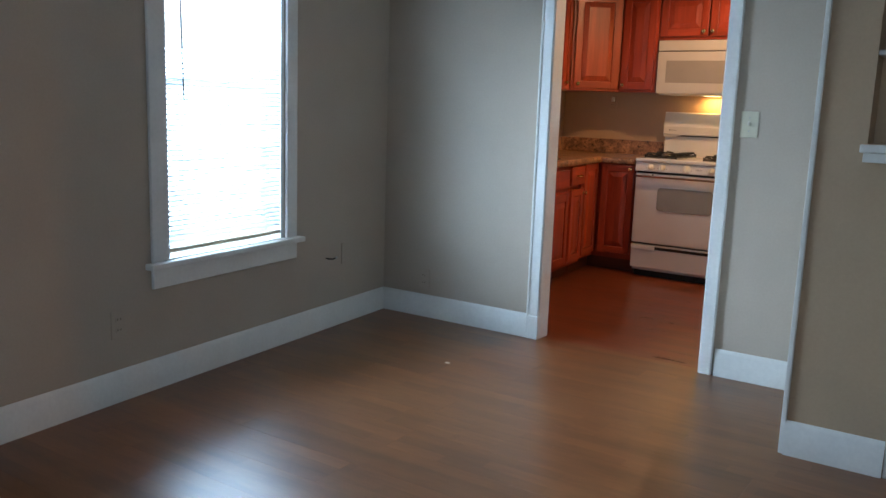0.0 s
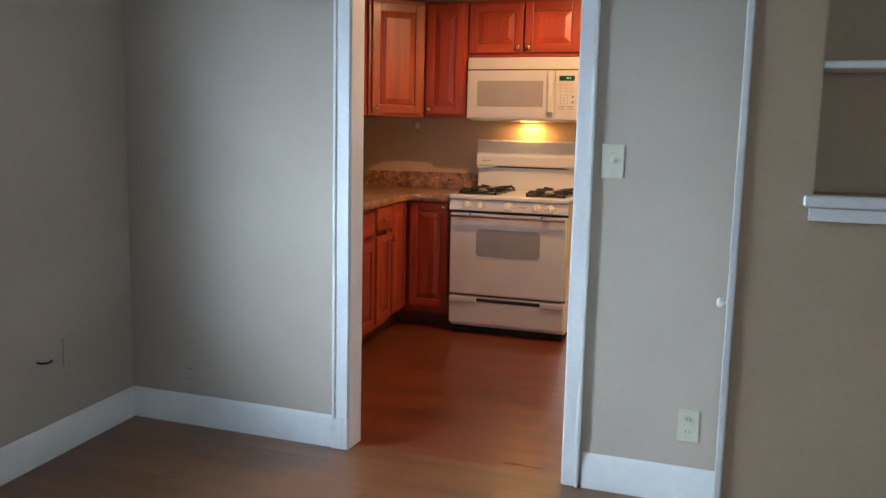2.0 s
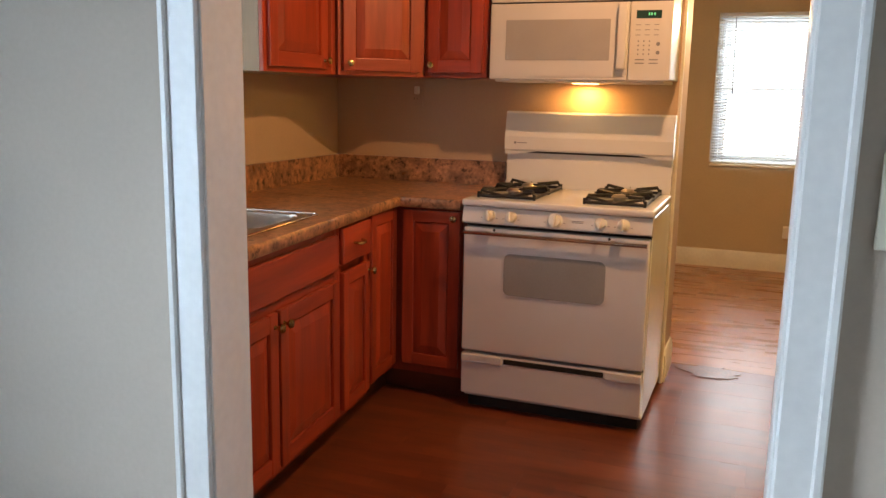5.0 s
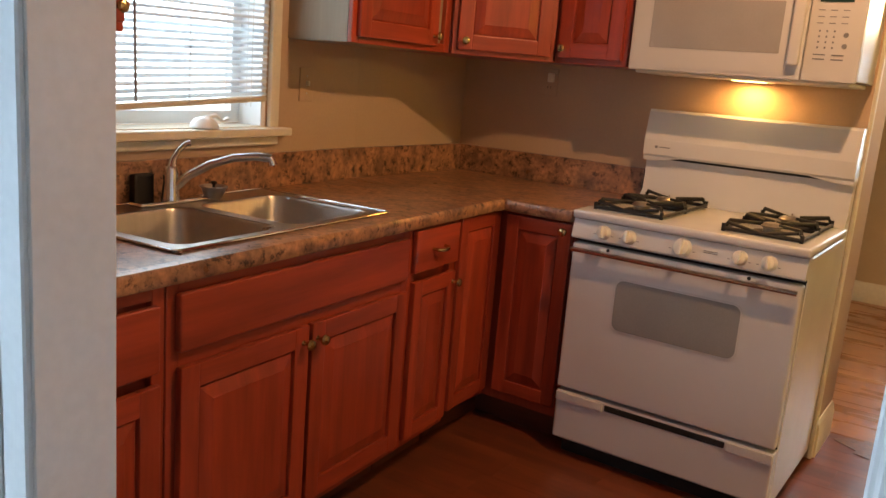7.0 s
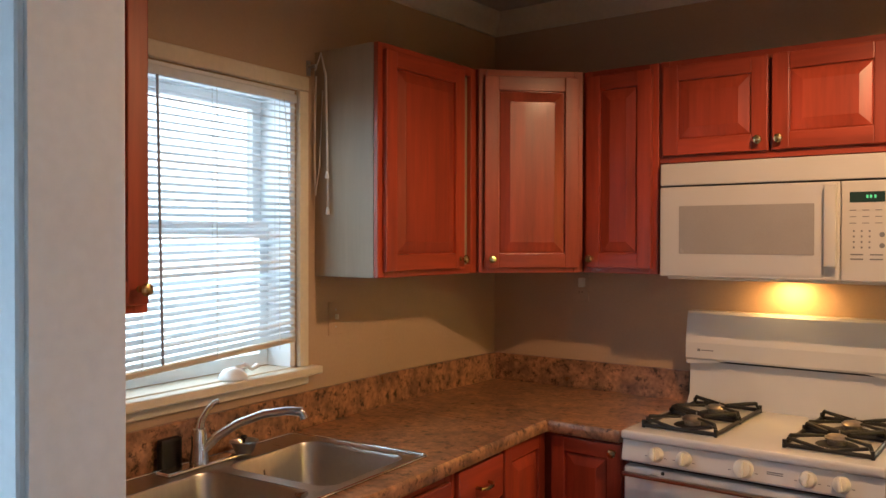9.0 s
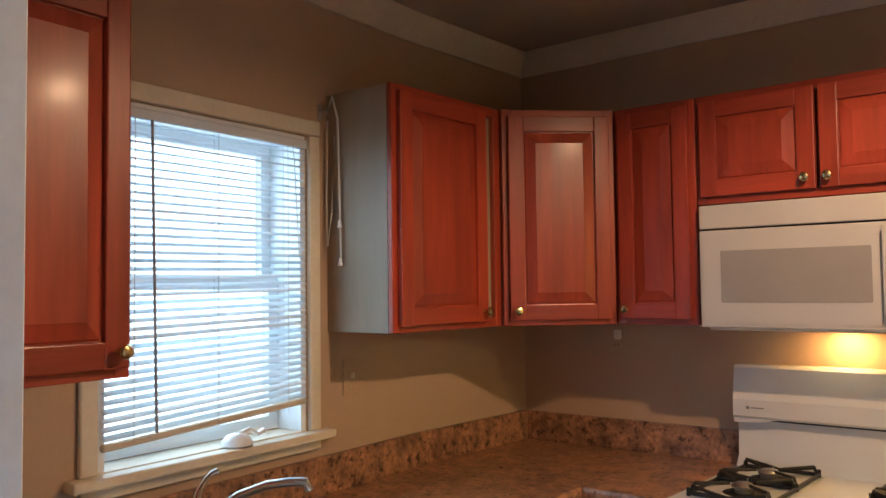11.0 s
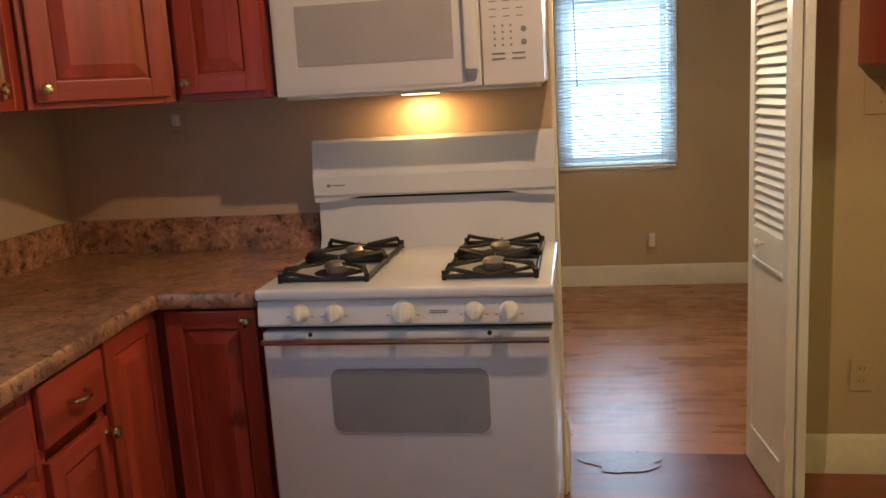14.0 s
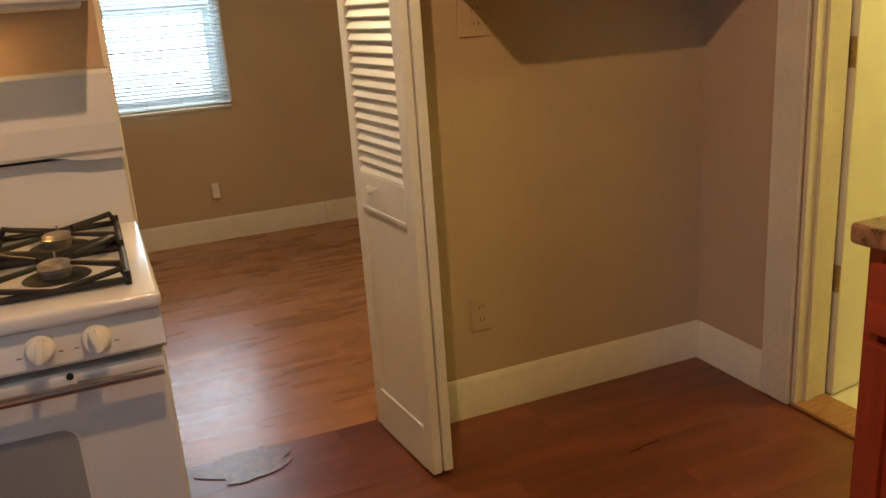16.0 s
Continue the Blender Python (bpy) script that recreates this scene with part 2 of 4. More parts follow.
# ---- mesh helpers ----
def box(bm, x0, x1, y0, y1, z0, z1, bevel=0.0, seg=1):
    m = Matrix.LocRotScale(((x0 + x1) / 2, (y0 + y1) / 2, (z0 + z1) / 2), None, (abs(x1 - x0), abs(y1 - y0), abs(z1 - z0)))
    made = bmesh.ops.create_cube(bm, size=1, matrix=m)["verts"]
    if bevel:
        edges = list({e for v in made for e in v.link_edges})
        bmesh.ops.bevel(bm, geom=edges, offset=bevel, segments=seg, affect="EDGES", profile=0.6)
    return bm


def block(x0, x1, y0, y1, z0, z1, bevel=0.0, seg=1):
    return box(bmesh.new(), x0, x1, y0, y1, z0, z1, bevel, seg)


def rod(bm, a, b, r, r2=None, seg=16):
    a, b = Vector(a), Vector(b)
    d = b - a
    m = Matrix.Translation((a + b) / 2) @ d.to_track_quat("Z", "Y").to_matrix().to_4x4()
    bmesh.ops.create_cone(bm, cap_ends=True, segments=seg, radius1=r, radius2=r if r2 is None else r2, depth=d.length, matrix=m)
    return bm


def tube(bm, pts, r, seg=10):
    pts = [Vector(p) for p in pts]
    rings = []
    up = Vector((0, 0, 1))
    for i, p in enumerate(pts):
        d = (pts[min(i + 1, len(pts) - 1)] - pts[max(i - 1, 0)]).normalized()
        s = d.cross(up)
        s = s.normalized() if s.length > 0.05 else d.cross(Vector((1, 0, 0))).normalized()
        t = s.cross(d)
        rad = r[i] if isinstance(r, (list, tuple)) else r
        rings.append([bm.verts.new(p + (s * math.cos(a) + t * math.sin(a)) * rad) for a in (2 * math.pi * k / seg for k in range(seg))])
    for a, b in zip(rings, rings[1:]):
        for k in range(seg):
            bm.faces.new((a[k], a[(k + 1) % seg], b[(k + 1) % seg], b[k]))
    bm.faces.new(rings[0][::-1])
    bm.faces.new(rings[-1])
    return bm


def lathe(bm, profile, centre=(0, 0, 0), seg=24, axis="z"):
    rings = []
    c = Vector(centre)
    for r, h in profile:
        ring = []
        for k in range(seg):
            a = 2 * math.pi * k / seg
            v = Vector((r * math.cos(a), r * math.sin(a), h))
            if axis == "-y":
                v = Vector((v.x, -v.z, v.y))
            ring.append(bm.verts.new(c + v))
        rings.append(ring)
    for a, b in zip(rings, rings[1:]):
        for k in range(seg):
            bm.faces.new((a[k], a[(k + 1) % seg], b[(k + 1) % seg], b[k]))
    bm.faces.new(rings[0][::-1])
    bm.faces.new(rings[-1])
    return bm


def sweep(bm, outline, a, b):
    """Extrudes a closed outline of (out, up) from a to b; out points to the left of the way from a to b."""
    a, b = Vector(a), Vector(b)
    d = (b - a).normalized()
    side = Vector((-d.y, d.x, 0))
    ra = [bm.verts.new(a + side * o + Vector((0, 0, u))) for o, u in outline]
    rb = [bm.verts.new(b + side * o + Vector((0, 0, u))) for o, u in outline]
    n = len(outline)
    for k in range(n):
        bm.faces.new((ra[k], ra[(k + 1) % n], rb[(k + 1) % n], rb[k]))
    bm.faces.new(ra[::-1])
    bm.faces.new(rb)
    return bm


def mesh_of(name, bm, mat, smooth=False):
    bmesh.ops.recalc_face_normals(bm, faces=bm.faces)
    data = bpy.data.meshes.new(name)
    bm.to_mesh(data)
    bm.free()
    data.materials.append(mat)
    if smooth:
        data.polygons.foreach_set("use_smooth", [True] * len(data.polygons))
        data.set_sharp_from_angle(angle=radians(40))
    return data


def part(name, bm, mat, parent, label="", smooth=False):
    ob = new(name, mesh_of(name, bm, mat, smooth))
    ob.parent = parent
    return tagged(ob, label)


def thing(name, m, label, category, group=""):
    ob = new(name)
    ob.empty_display_size = 0.1
    ob.matrix_world = m
    return tagged(ob, label, category, group)


def structure(name, bm, mat, label="", smooth=False):
    return tagged(new(name, mesh_of(name, bm, mat, smooth)), label, "", "", "structure")


# ---- structure ----
def wall_with_hole(axis, at0, at1, u0, u1, z0, z1, holes):
    """A wall of thickness at0..at1 along u, with openings (u0, u1, z0, z1) through it."""
    bm = bmesh.new()

    def piece(a, b, c, d):
        if b - a > 0.001 and d - c > 0.001:
            if axis == "x":
                box(bm, at0, at1, a, b, c, d)
            else:
                box(bm, a, b, at0, at1, c, d)

    u = u0
    for a, b, c, d in sorted(holes):
        piece(u, a, z0, z1)
        piece(a, b, z0, c)
        piece(a, b, d, z1)
        u = b
    piece(u, u1, z0, z1)
    return bm


TOP = 2.52
wl = structure("wall_living_window", wall_with_hole("x", -0.16, 0, -5.6, 0.05, 0, TOP, [(-1.715, -0.942, 0.55, 2.05)]), PAINT, "taupe painted plaster wall with a window")
wl.matrix_world = SL
structure("wall_doorway", wall_with_hole("y", LY, -2.645, -0.16, 3.72, 0, TOP, [(1.227, 2.133, 0, 2.06)]), PAINT, "taupe painted wall with a cased doorway")
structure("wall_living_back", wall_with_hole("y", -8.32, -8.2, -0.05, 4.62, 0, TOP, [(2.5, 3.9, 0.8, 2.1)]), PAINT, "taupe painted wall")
structure("wall_living_far", block(4.5, 4.62, -8.2, -3.40, 0, TOP), PAINT, "taupe painted wall")
structure("wall_niche", wall_with_hole("y", -3.53, -3.41, 2.665, 4.5, 0, TOP, [(2.835, 3.70, 1.16, 2.1)]), TAN, "taupe painted wall with a built-in shelf niche")
structure("wall_niche_back", block(2.80, 3.75, -3.38, -3.35, 1.1, 2.2), TAN, "taupe painted back of the shelf niche")
structure("wall_niche_side", box(box(bmesh.new(), 2.805, 2.835, -3.41, -3.38, 1.1, 2.2), 3.70, 3.73, -3.41, -3.38, 1.1, 2.2), TAN, "taupe painted cheeks of the shelf niche")
structure("wall_closet", wall_with_hole("x", 2.665, 2.76, -3.41, LY, 0, TOP, [(-3.405, -2.84, 0, 2.04)]), PAINT, "taupe painted closet wall with a louvered door")
wk = structure("wall_kitchen_window", wall_with_hole("x", -0.16, 0.0, -2.60, -0.70, 0, TOP, [(-1.93, -1.22, 1.09, 2.0)]), TAN, "tan painted kitchen wall with a window")
wk.matrix_world = SK
structure("wall_kitchen_corner", block(-0.16, 0.0, -0.768, 0.34, 0, TOP), TAN, "tan painted kitchen wall beside the corner")
structure("wall_stove", wall_with_hole("y", 0.0, 0.34, 0.0, 2.44, 0, TOP, [(1.70, 2.44, 0, 2.05)]), TAN, "tan painted kitchen wall behind the stove, with a wide opening")
structure("wall_alcove", block(2.44, 3.70, 0.205, 0.34, 0, TOP), OCHRE, "tan painted alcove wall")
structure("wall_bath_door", wall_with_hole("x", RX, RX + 0.12, -2.645, 0.205, 0, TOP, [(-0.98, -0.26, 0, 2.04)]), TAN, "tan painted wall with the bathroom doorway")
structure("wall_far_window", wall_with_hole("y", 3.05, 3.18, 0.2, 4.2, 0, 2.5, [(1.69, 2.40, 0.84, 1.93)]), OCHRE, "tan painted wall with a window")
structure("wall_far_left", block(0.08, 0.2, 0.34, 3.18, 0, 2.5), OCHRE, "tan painted wall")
structure("wall_far_right", block(4.2, 4.32, 0.34, 3.18, 0, 2.5), OCHRE, "tan painted wall")
structure("wall_bath", box(box(box(bmesh.new(), 3.70, 5.4, 0.02, 0.12, 0, 2.4), 5.4, 5.5, -2.3, 0.12, 0, 2.4), 3.70, 5.4, -2.4, -2.3, 0, 2.4), YELLOW, "pale yellow bathroom walls")
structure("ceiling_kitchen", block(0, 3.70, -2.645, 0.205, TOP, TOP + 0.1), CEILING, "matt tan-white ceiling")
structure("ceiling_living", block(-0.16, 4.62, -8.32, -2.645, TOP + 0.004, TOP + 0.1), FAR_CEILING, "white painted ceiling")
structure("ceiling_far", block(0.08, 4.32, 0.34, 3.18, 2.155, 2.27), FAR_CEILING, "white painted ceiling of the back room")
structure("ceiling_bath", block(3.70, 5.5, -2.4, 0.12, 2.4, 2.5), FAR_CEILING, "white bathroom ceiling")
structure("ground", block(-60, 60, -60, 60, -0.7, -0.6), SOIL, "lawn outside the house")

BASE = [(0, 0), (0.016, 0), (0.016, 0.098), (0.013, 0.104), (0.013, 0.112), (0.008, 0.124), (0.004, 0.132), (0, 0.132)]


def baseboard(a, b, mat=TRIM, k=1.0):
    structure("baseboard", sweep(bmesh.new(), [(o, u * k) for o, u in BASE], (*a, 0), (*b, 0)), mat, "moulded white baseboard", True)


# the moulding stands to the left of the way from a to b
baseboard((1.165, LY), (LX, LY))
baseboard((2.665, LY), (2.19, LY))
baseboard((3.005, -3.53), (2.675, -3.53))
baseboard((4.5, -3.53), (3.39, -3.53))
baseboard((RX, 0.205), (2.47, 0.205), CREAM, 1.06)
baseboard((RX, -0.135), (RX, 0.189), CREAM, 1.06)
baseboard((4.2, 3.05), (2.933, 3.05), CREAM, 1.06)
baseboard((2.930, 3.05), (0.2, 3.05), CREAM, 1.06)
baseboard((4.2, 0.34), (4.2, 3.034), CREAM, 1.08)
baseboard((1.70, 0.325), (1.70, 0.02), CREAM, 1.08)
bw = structure("baseboard", sweep(bmesh.new(), BASE, (0, -0.017, 0), (0, -5.5, 0)), TRIM, "moulded white baseboard", True)
bw.matrix_world = SL

CROWN = [(0, 0), (0.014, 0), (0.020, 0.02), (0.05, 0.05), (0.07, 0.075), (0.072, 0.09), (0, 0.09)]
for a, b in (((0.0, 0.0), (0.0, -0.76)), ((2.44, 0.0), (-0.01, 0.0)), ((RX, 0.205), (2.44, 0.205)), ((RX, -2.645), (RX, 0.133)), ((0.072, -2.645), (RX - 0.072, -2.645))):
    structure("trim_crown", sweep(bmesh.new(), CROWN, (*a, TOP - 0.092), (*b, TOP - 0.092)), CREAM, "cream crown moulding", True)


tk = structure("trim_crown", sweep(bmesh.new(), CROWN, (0, -0.70, TOP - 0.092), (0, -2.59, TOP - 0.092)), CREAM, "cream crown moulding", True)
tk.matrix_world = SK


# doorway between the rooms: jambs and casings
door_1 = tagged(new("door_1"), "white-painted cased doorway without a door", "doorway", "", "structure")
door_1.location = (1.65, LY, 0)
door_1.matrix_world = pose(1.65, LY, 0)
for x0, x1 in ((1.227, 1.245), (2.115, 2.133)):
    part("jamb", block(x0 - 1.65, x1 - 1.65, -0.012, 0.100, 0, 2.042, 0.002), TRIM, door_1)
part("jamb", block(1.227 - 1.65, 2.133 - 1.65, -0.012, 0.100, 2.042, 2.06, 0.002), TRIM, door_1)
for x0, x1 in ((1.172, 1.240), (2.120, 2.180)):
    a, b = x0 - 1.65, x1 - 1.65
    bm = block(a, b, -0.020, -0.001, 0, 2.05, 0.003)
    out = (a, a + 0.014) if x0 < 1.6 else (b - 0.014, b)
    box(bm, out[0], out[1], -0.027, -0.018, 0, 2.05, 0.003)
    part("casing", bm, TRIM, door_1)
bm = block(1.172 - 1.65, 2.180 - 1.65, -0.020, -0.001, 2.052, 2.12, 0.003)
part("casing", bm, TRIM, door_1)
# plinth block
part("plinth", block(1.168 - 1.65, 1.244 - 1.65, -0.026, -0.001, 0, 0.13, 0.004), TRIM, door_1)

# corner bead and closet door casings
structure("trim_corner", block(2.657, 2.676, -3.538, -3.50, 0, TOP, 0.004, 2), TRIM, "white rounded corner bead")
structure("trim_closet", block(2.657, 2.664, -3.495, -3.41, 0, 2.1, 0.002), TRIM, "white painted closet door casing")
structure("trim_closet", block(2.657, 2.664, -2.838, -2.765, 0, 2.1, 0.002), TRIM, "white painted closet door casing")
structure("trim_opening", box(block(1.694, 1.708, -0.006, 0.02, 0, 2.05, 0.003), 1.708, 2.44, -0.004, 0.02, 2.040, 2.054, 0.003), CREAM, "cream corner trim of the kitchen opening")
structure("trim_threshold", block(3.57, 3.71, -0.98, -0.26, 0.0, 0.014, 0.004), THRESH, "worn oak threshold strip")


def bifold(m, width, leaves, label, low=0.83, folded=True):
    t = thing("bifold_door", m, label, "door")
    for k in range(leaves):
        y = k * 0.036
        leaf = part("door_leaf", box(box(box(box(box(bmesh.new(), 0, 0.05, y, y + 0.03, 0.01, 2.02, 0.003), width - 0.05, width, y, y + 0.03, 0.01, 2.02, 0.003), 0.05, width - 0.05, y, y + 0.03, 0.01, 0.14), 0.05, width - 0.05, y, y + 0.03, low - 0.10, low), 0.05, width - 0.05, y, y + 0.03, 1.93, 2.02), TRIM, t)
        part("panel", block(0.048, width - 0.048, y + 0.008, y + 0.022, 0.138, low - 0.098, 0.002), TRIM, leaf)
        part("panel_moulding", box(box(bmesh.new(), 0.05, width - 0.05, y - 0.002, y + 0.006, 0.14, 0.15, 0.002), 0.05, width - 0.05, y - 0.002, y + 0.006, low - 0.112, low - 0.10, 0.002), TRIM, leaf)
        bm = block(0.046, width - 0.046, -0.0035, 0.0035, -0.020, 0.020, 0.002)
        bmesh.ops.rotate(bm, verts=bm.verts, cent=(0, 0, 0), matrix=Matrix.Rotation(radians(-32), 3, "X"))
        data = mesh_of("slat", bm, TRIM)
        z = low + 0.018
        while z < 1.92:
            s = new("slat", data)
            s.parent = leaf
            s.location = (0, y + 0.015, z)
            z += 0.0315
    knob = lathe(bmesh.new(), [(0.005, 0), (0.005, 0.012), (0.013, 0.018), (0.015, 0.026), (0.009, 0.033), (0.001, 0.034)], (width * 0.42, 0, low - 0.035), 16, "-y")
    part("knob", knob, TRIM, t, "small white knob", True)
    return t


# folded leaves beside the back room's opening, and the closet door
bifold(pose(2.350, 0.310, 0, 0, 0, -85), 0.405, 2, "white louvered bifold door folded open in the kitchen opening", 0.865)
bifold(pose(2.660, -2.846, 0, 0, 0, -90), 0.553, 1, "white louvered closet door standing closed")


# ---- windows ----
def window(name, m, w, h, label, sill_out=0.045, case=0.085, apron=0.10, wall=0.16, mat=TRIM, sill=True, horn=0.03):
    """Local: x along the wall, -y into the room, z from the opening's foot; the opening is w by h."""
    t = tagged(new(name), label, "window", "", "structure")
    t.matrix_world = m
    if case:
        for a, b in ((-case, -0.004), (w + 0.004, w + case)):
            bm = block(a, b, -0.018, -0.001, 0, h + 0.002, 0.003)
            part("casing", bm, mat, t)
        part("casing", block(-case, w + case, -0.020, -0.001, h + 0.003, h + case, 0.003), mat, t)
    if sill:
        part("window_sill", block(-case - horn, w + case + horn, -sill_out, -0.001, -0.028, -0.001, 0.006, 2), mat, t)
        part("window_sill", block(0.001, w - 0.001, -0.003, wall * 0.6, -0.028, 0.002), mat, t)
        part("apron", block(-case, w + case, -0.018, -0.001, -0.028 - apron, -0.030, 0.003), mat, t)
    for a, b in ((0.001, 0.022), (w - 0.022, w - 0.001)):
        part("jamb", block(a, b, 0.0, wall, 0.003, h - 0.001), VINYL, t)
    part("jamb", block(0.023, w - 0.023, 0.0, wall, h - 0.022, h - 0.001), VINYL, t)
    d = wall * 0.62
    for k, (z0, z1) in enumerate(((0.005, h * 0.5 + 0.015), (h * 0.5 - 0.015, h - 0.024))):
        y0 = d + k * 0.032
        bm = bmesh.new()
        box(bm, 0.023, 0.06, y0, y0 + 0.028, z0, z1)
        box(bm, w - 0.06, w - 0.023, y0, y0 + 0.028, z0, z1)
        box(bm, 0.06, w - 0.06, y0, y0 + 0.028, z0, z0 + 0.04)
        box(bm, 0.06, w - 0.06, y0, y0 + 0.028, z1 - 0.035, z1)
        sash = part("window_frame", bm, VINYL, t)
        pane = part("pane", block(0.058, w - 0.058, y0 + 0.012, y0 + 0.016, z0 + 0.038, z1 - 0.033), GLASS, sash)
        pane.visible_shadow = False
    return t


def blind(m, w, z0, z1, tilt, label, cords=3, wand=None, sag=0.0, lift=None):
    """Hangs from z1 to z0 in front of local y = 0; slats tilted by so many degrees."""
    t = thing("window_blind", m, label, "blind")
    part("headrail", block(0, w, -0.03, 0.0, z1 - 0.028, z1, 0.003), SLAT, t)
    bm = bmesh.new()
    n = 5
    rows = [[bm.verts.new((x, -0.0125 + 0.025 * k / (n - 1), 0.0022 * (1 - (2 * k / (n - 1) - 1) ** 2))) for k in range(n)] for x in (0.004, w - 0.004)]
    for k in range(n - 1):
        bm.faces.new((rows[0][k], rows[0][k + 1], rows[1][k + 1], rows[1][k]))
    bmesh.ops.solidify(bm, geom=bm.faces[:], thickness=0.0007)
    bmesh.ops.rotate(bm, verts=bm.verts, cent=(0, 0, 0), matrix=Matrix.Rotation(radians(tilt), 3, "X"))
    data = mesh_of("slat", bm, SLAT, True)
    z = z1 - 0.042
    rnd = random.Random(int(w * 1000))
    while z > z0 + 0.028:
        f = (z1 - z) / (z1 - z0)
        s = new("slat", data)
        s.parent = t
        s.matrix_basis = pose(0, -0.016, z, rnd.uniform(-0.8, 0.8), sag * f * f + rnd.uniform(-0.05, 0.05), 0)
        z -= 0.0215
    rail = part("bottom_rail", block(0.002, w - 0.002, -0.028, -0.004, -0.009, 0.009, 0.004), RAIL, t, "cream bottom rail")
    rail.matrix_basis = pose(0, 0, z0 + 0.010, 0, sag, 0)
    for k in range(cords):
        x = w * (0.12 + 0.76 * k / (cords - 1))
        part("ladder_cord", rod(rod(bmesh.new(), (x, -0.0295, z0 + 0.02), (x, -0.0295, z1 - 0.028), 0.0011, seg=6), (x + 0.006, -0.003, z0 + 0.02), (x + 0.006, -0.003, z1 - 0.028), 0.0011, seg=6), CORD, t)
    if wand:
        x, zb = wand
        part("tilt_wand", rod(bmesh.new(), (x, -0.040, z1 - 0.03), (x + 0.012, -0.046, zb), 0.004, seg=8), WAND, t, "thin grey tilt wand")
    if lift:
        x, zb = lift
        part("lift_cord", tube(bmesh.new(), [(x, -0.036, z1 - 0.025), (x + 0.002, -0.04, zb + 0.3), (x + 0.02, -0.042, zb)], 0.0016, 6), CORD, t)
    return t


# living room window: width along y, so turned by 90 degrees
window("window_1", SL @ pose(0, -1.715, 0.55, 0, 0, 90), 0.773, 1.50, "white-painted sash window with a deep sill", 0.05, 0.085, 0.085)
blind(SL @ pose(-0.03, -1.700, 0, 0, 0, 90), 0.742, 0.575, 2.02, 24, "white mini blind lowered over a bright sash window, slats open", 3, (0.075, 1.22))
window("window_2", SK @ pose(0, -1.93, 1.09, 0, 0, 90), 0.71, 0.91, "white-painted kitchen window with a narrow sill", 0.05, 0.05, 0.032, 0.16, CREAM, True, 0.035)
blind(SK @ pose(-0.012, -1.922, 0, 0, 0, 90), 0.695, 1.138, 1.985, 26, "white mini blind with a cream bottom rail hanging askew", 3, (0.125, 1.17), -3.0, (0.625, 1.62))
window("window_3", pose(1.69, 3.05, 0.84, 0, 0, 0), 0.71, 1.09, "white vinyl window behind a blind", 0.03, 0.035, 0.0, 0.13, TRIM, False)
blind(pose(1.660, 3.025, 0, 0, 0, 0), 0.765, 0.803, 1.96, 34, "white mini blind fully lowered over a bright window", 4, (0.12, 1.35))
# unseen window, added as the opening for the light from behind
window("window_4_unseen", pose(3.9, -8.2, 0.8, 0, 0, 180), 1.4, 1.3, "unseen white-painted window added to let in light from behind", 0.05, 0.085, 0.10, 0.12)
for m, w, h in ((pose(-0.8, -4, 1.3, 90, 0, 90), 3.4, 4.0), (pose(2.03, 3.8, 1.4, 90, 0, 0), 3.4, 3.0), (pose(-0.8, -1.2, 1.6, 90, 0, 90), 1.8, 2.4)):
    bm = bmesh.new()
    bmesh.ops.create_grid(bm, x_segments=1, y_segments=1, size=0.5, matrix=Matrix.Diagonal((w, h, 1, 1)))
    b = structure("backdrop", bm, OUTSIDE, "glaring overcast daylight outside")
    b.matrix_world = m


# sash latch and cord on the kitchen window
latch = thing("sash_latch", SK @ pose(0.005, -1.50, 1.0925, 0, 0, 90), "white window crank handle lying on the sill", "latch")
part("base", lathe(bmesh.new(), [(0.045, 0), (0.042, 0.012), (0.03, 0.026), (0.012, 0.032), (0.002, 0.033)], (0, 0, 0), 20), VINYL, latch, "", True)
part("lever", tube(bmesh.new(), [(0.0, 0, 0.028), (0.05, 0.004, 0.035), (0.085, 0.008, 0.016), (0.11, 0.010, 0.024)], [0.008, 0.007, 0.006, 0.009], 8), VINYL, latch, "", True)


# ---- cabinets ----
def knob_mesh():
    return lathe(bmesh.new(), [(0.008, 0), (0.0055, 0.004), (0.005, 0.013), (0.0125, 0.019), (0.0155, 0.025), (0.0125, 0.031), (0.005, 0.0335), (0.001, 0.034)], (0, 0, 0), 16, "-y")


KNOB = mesh_of("knob", knob_mesh(), BRASS, True)


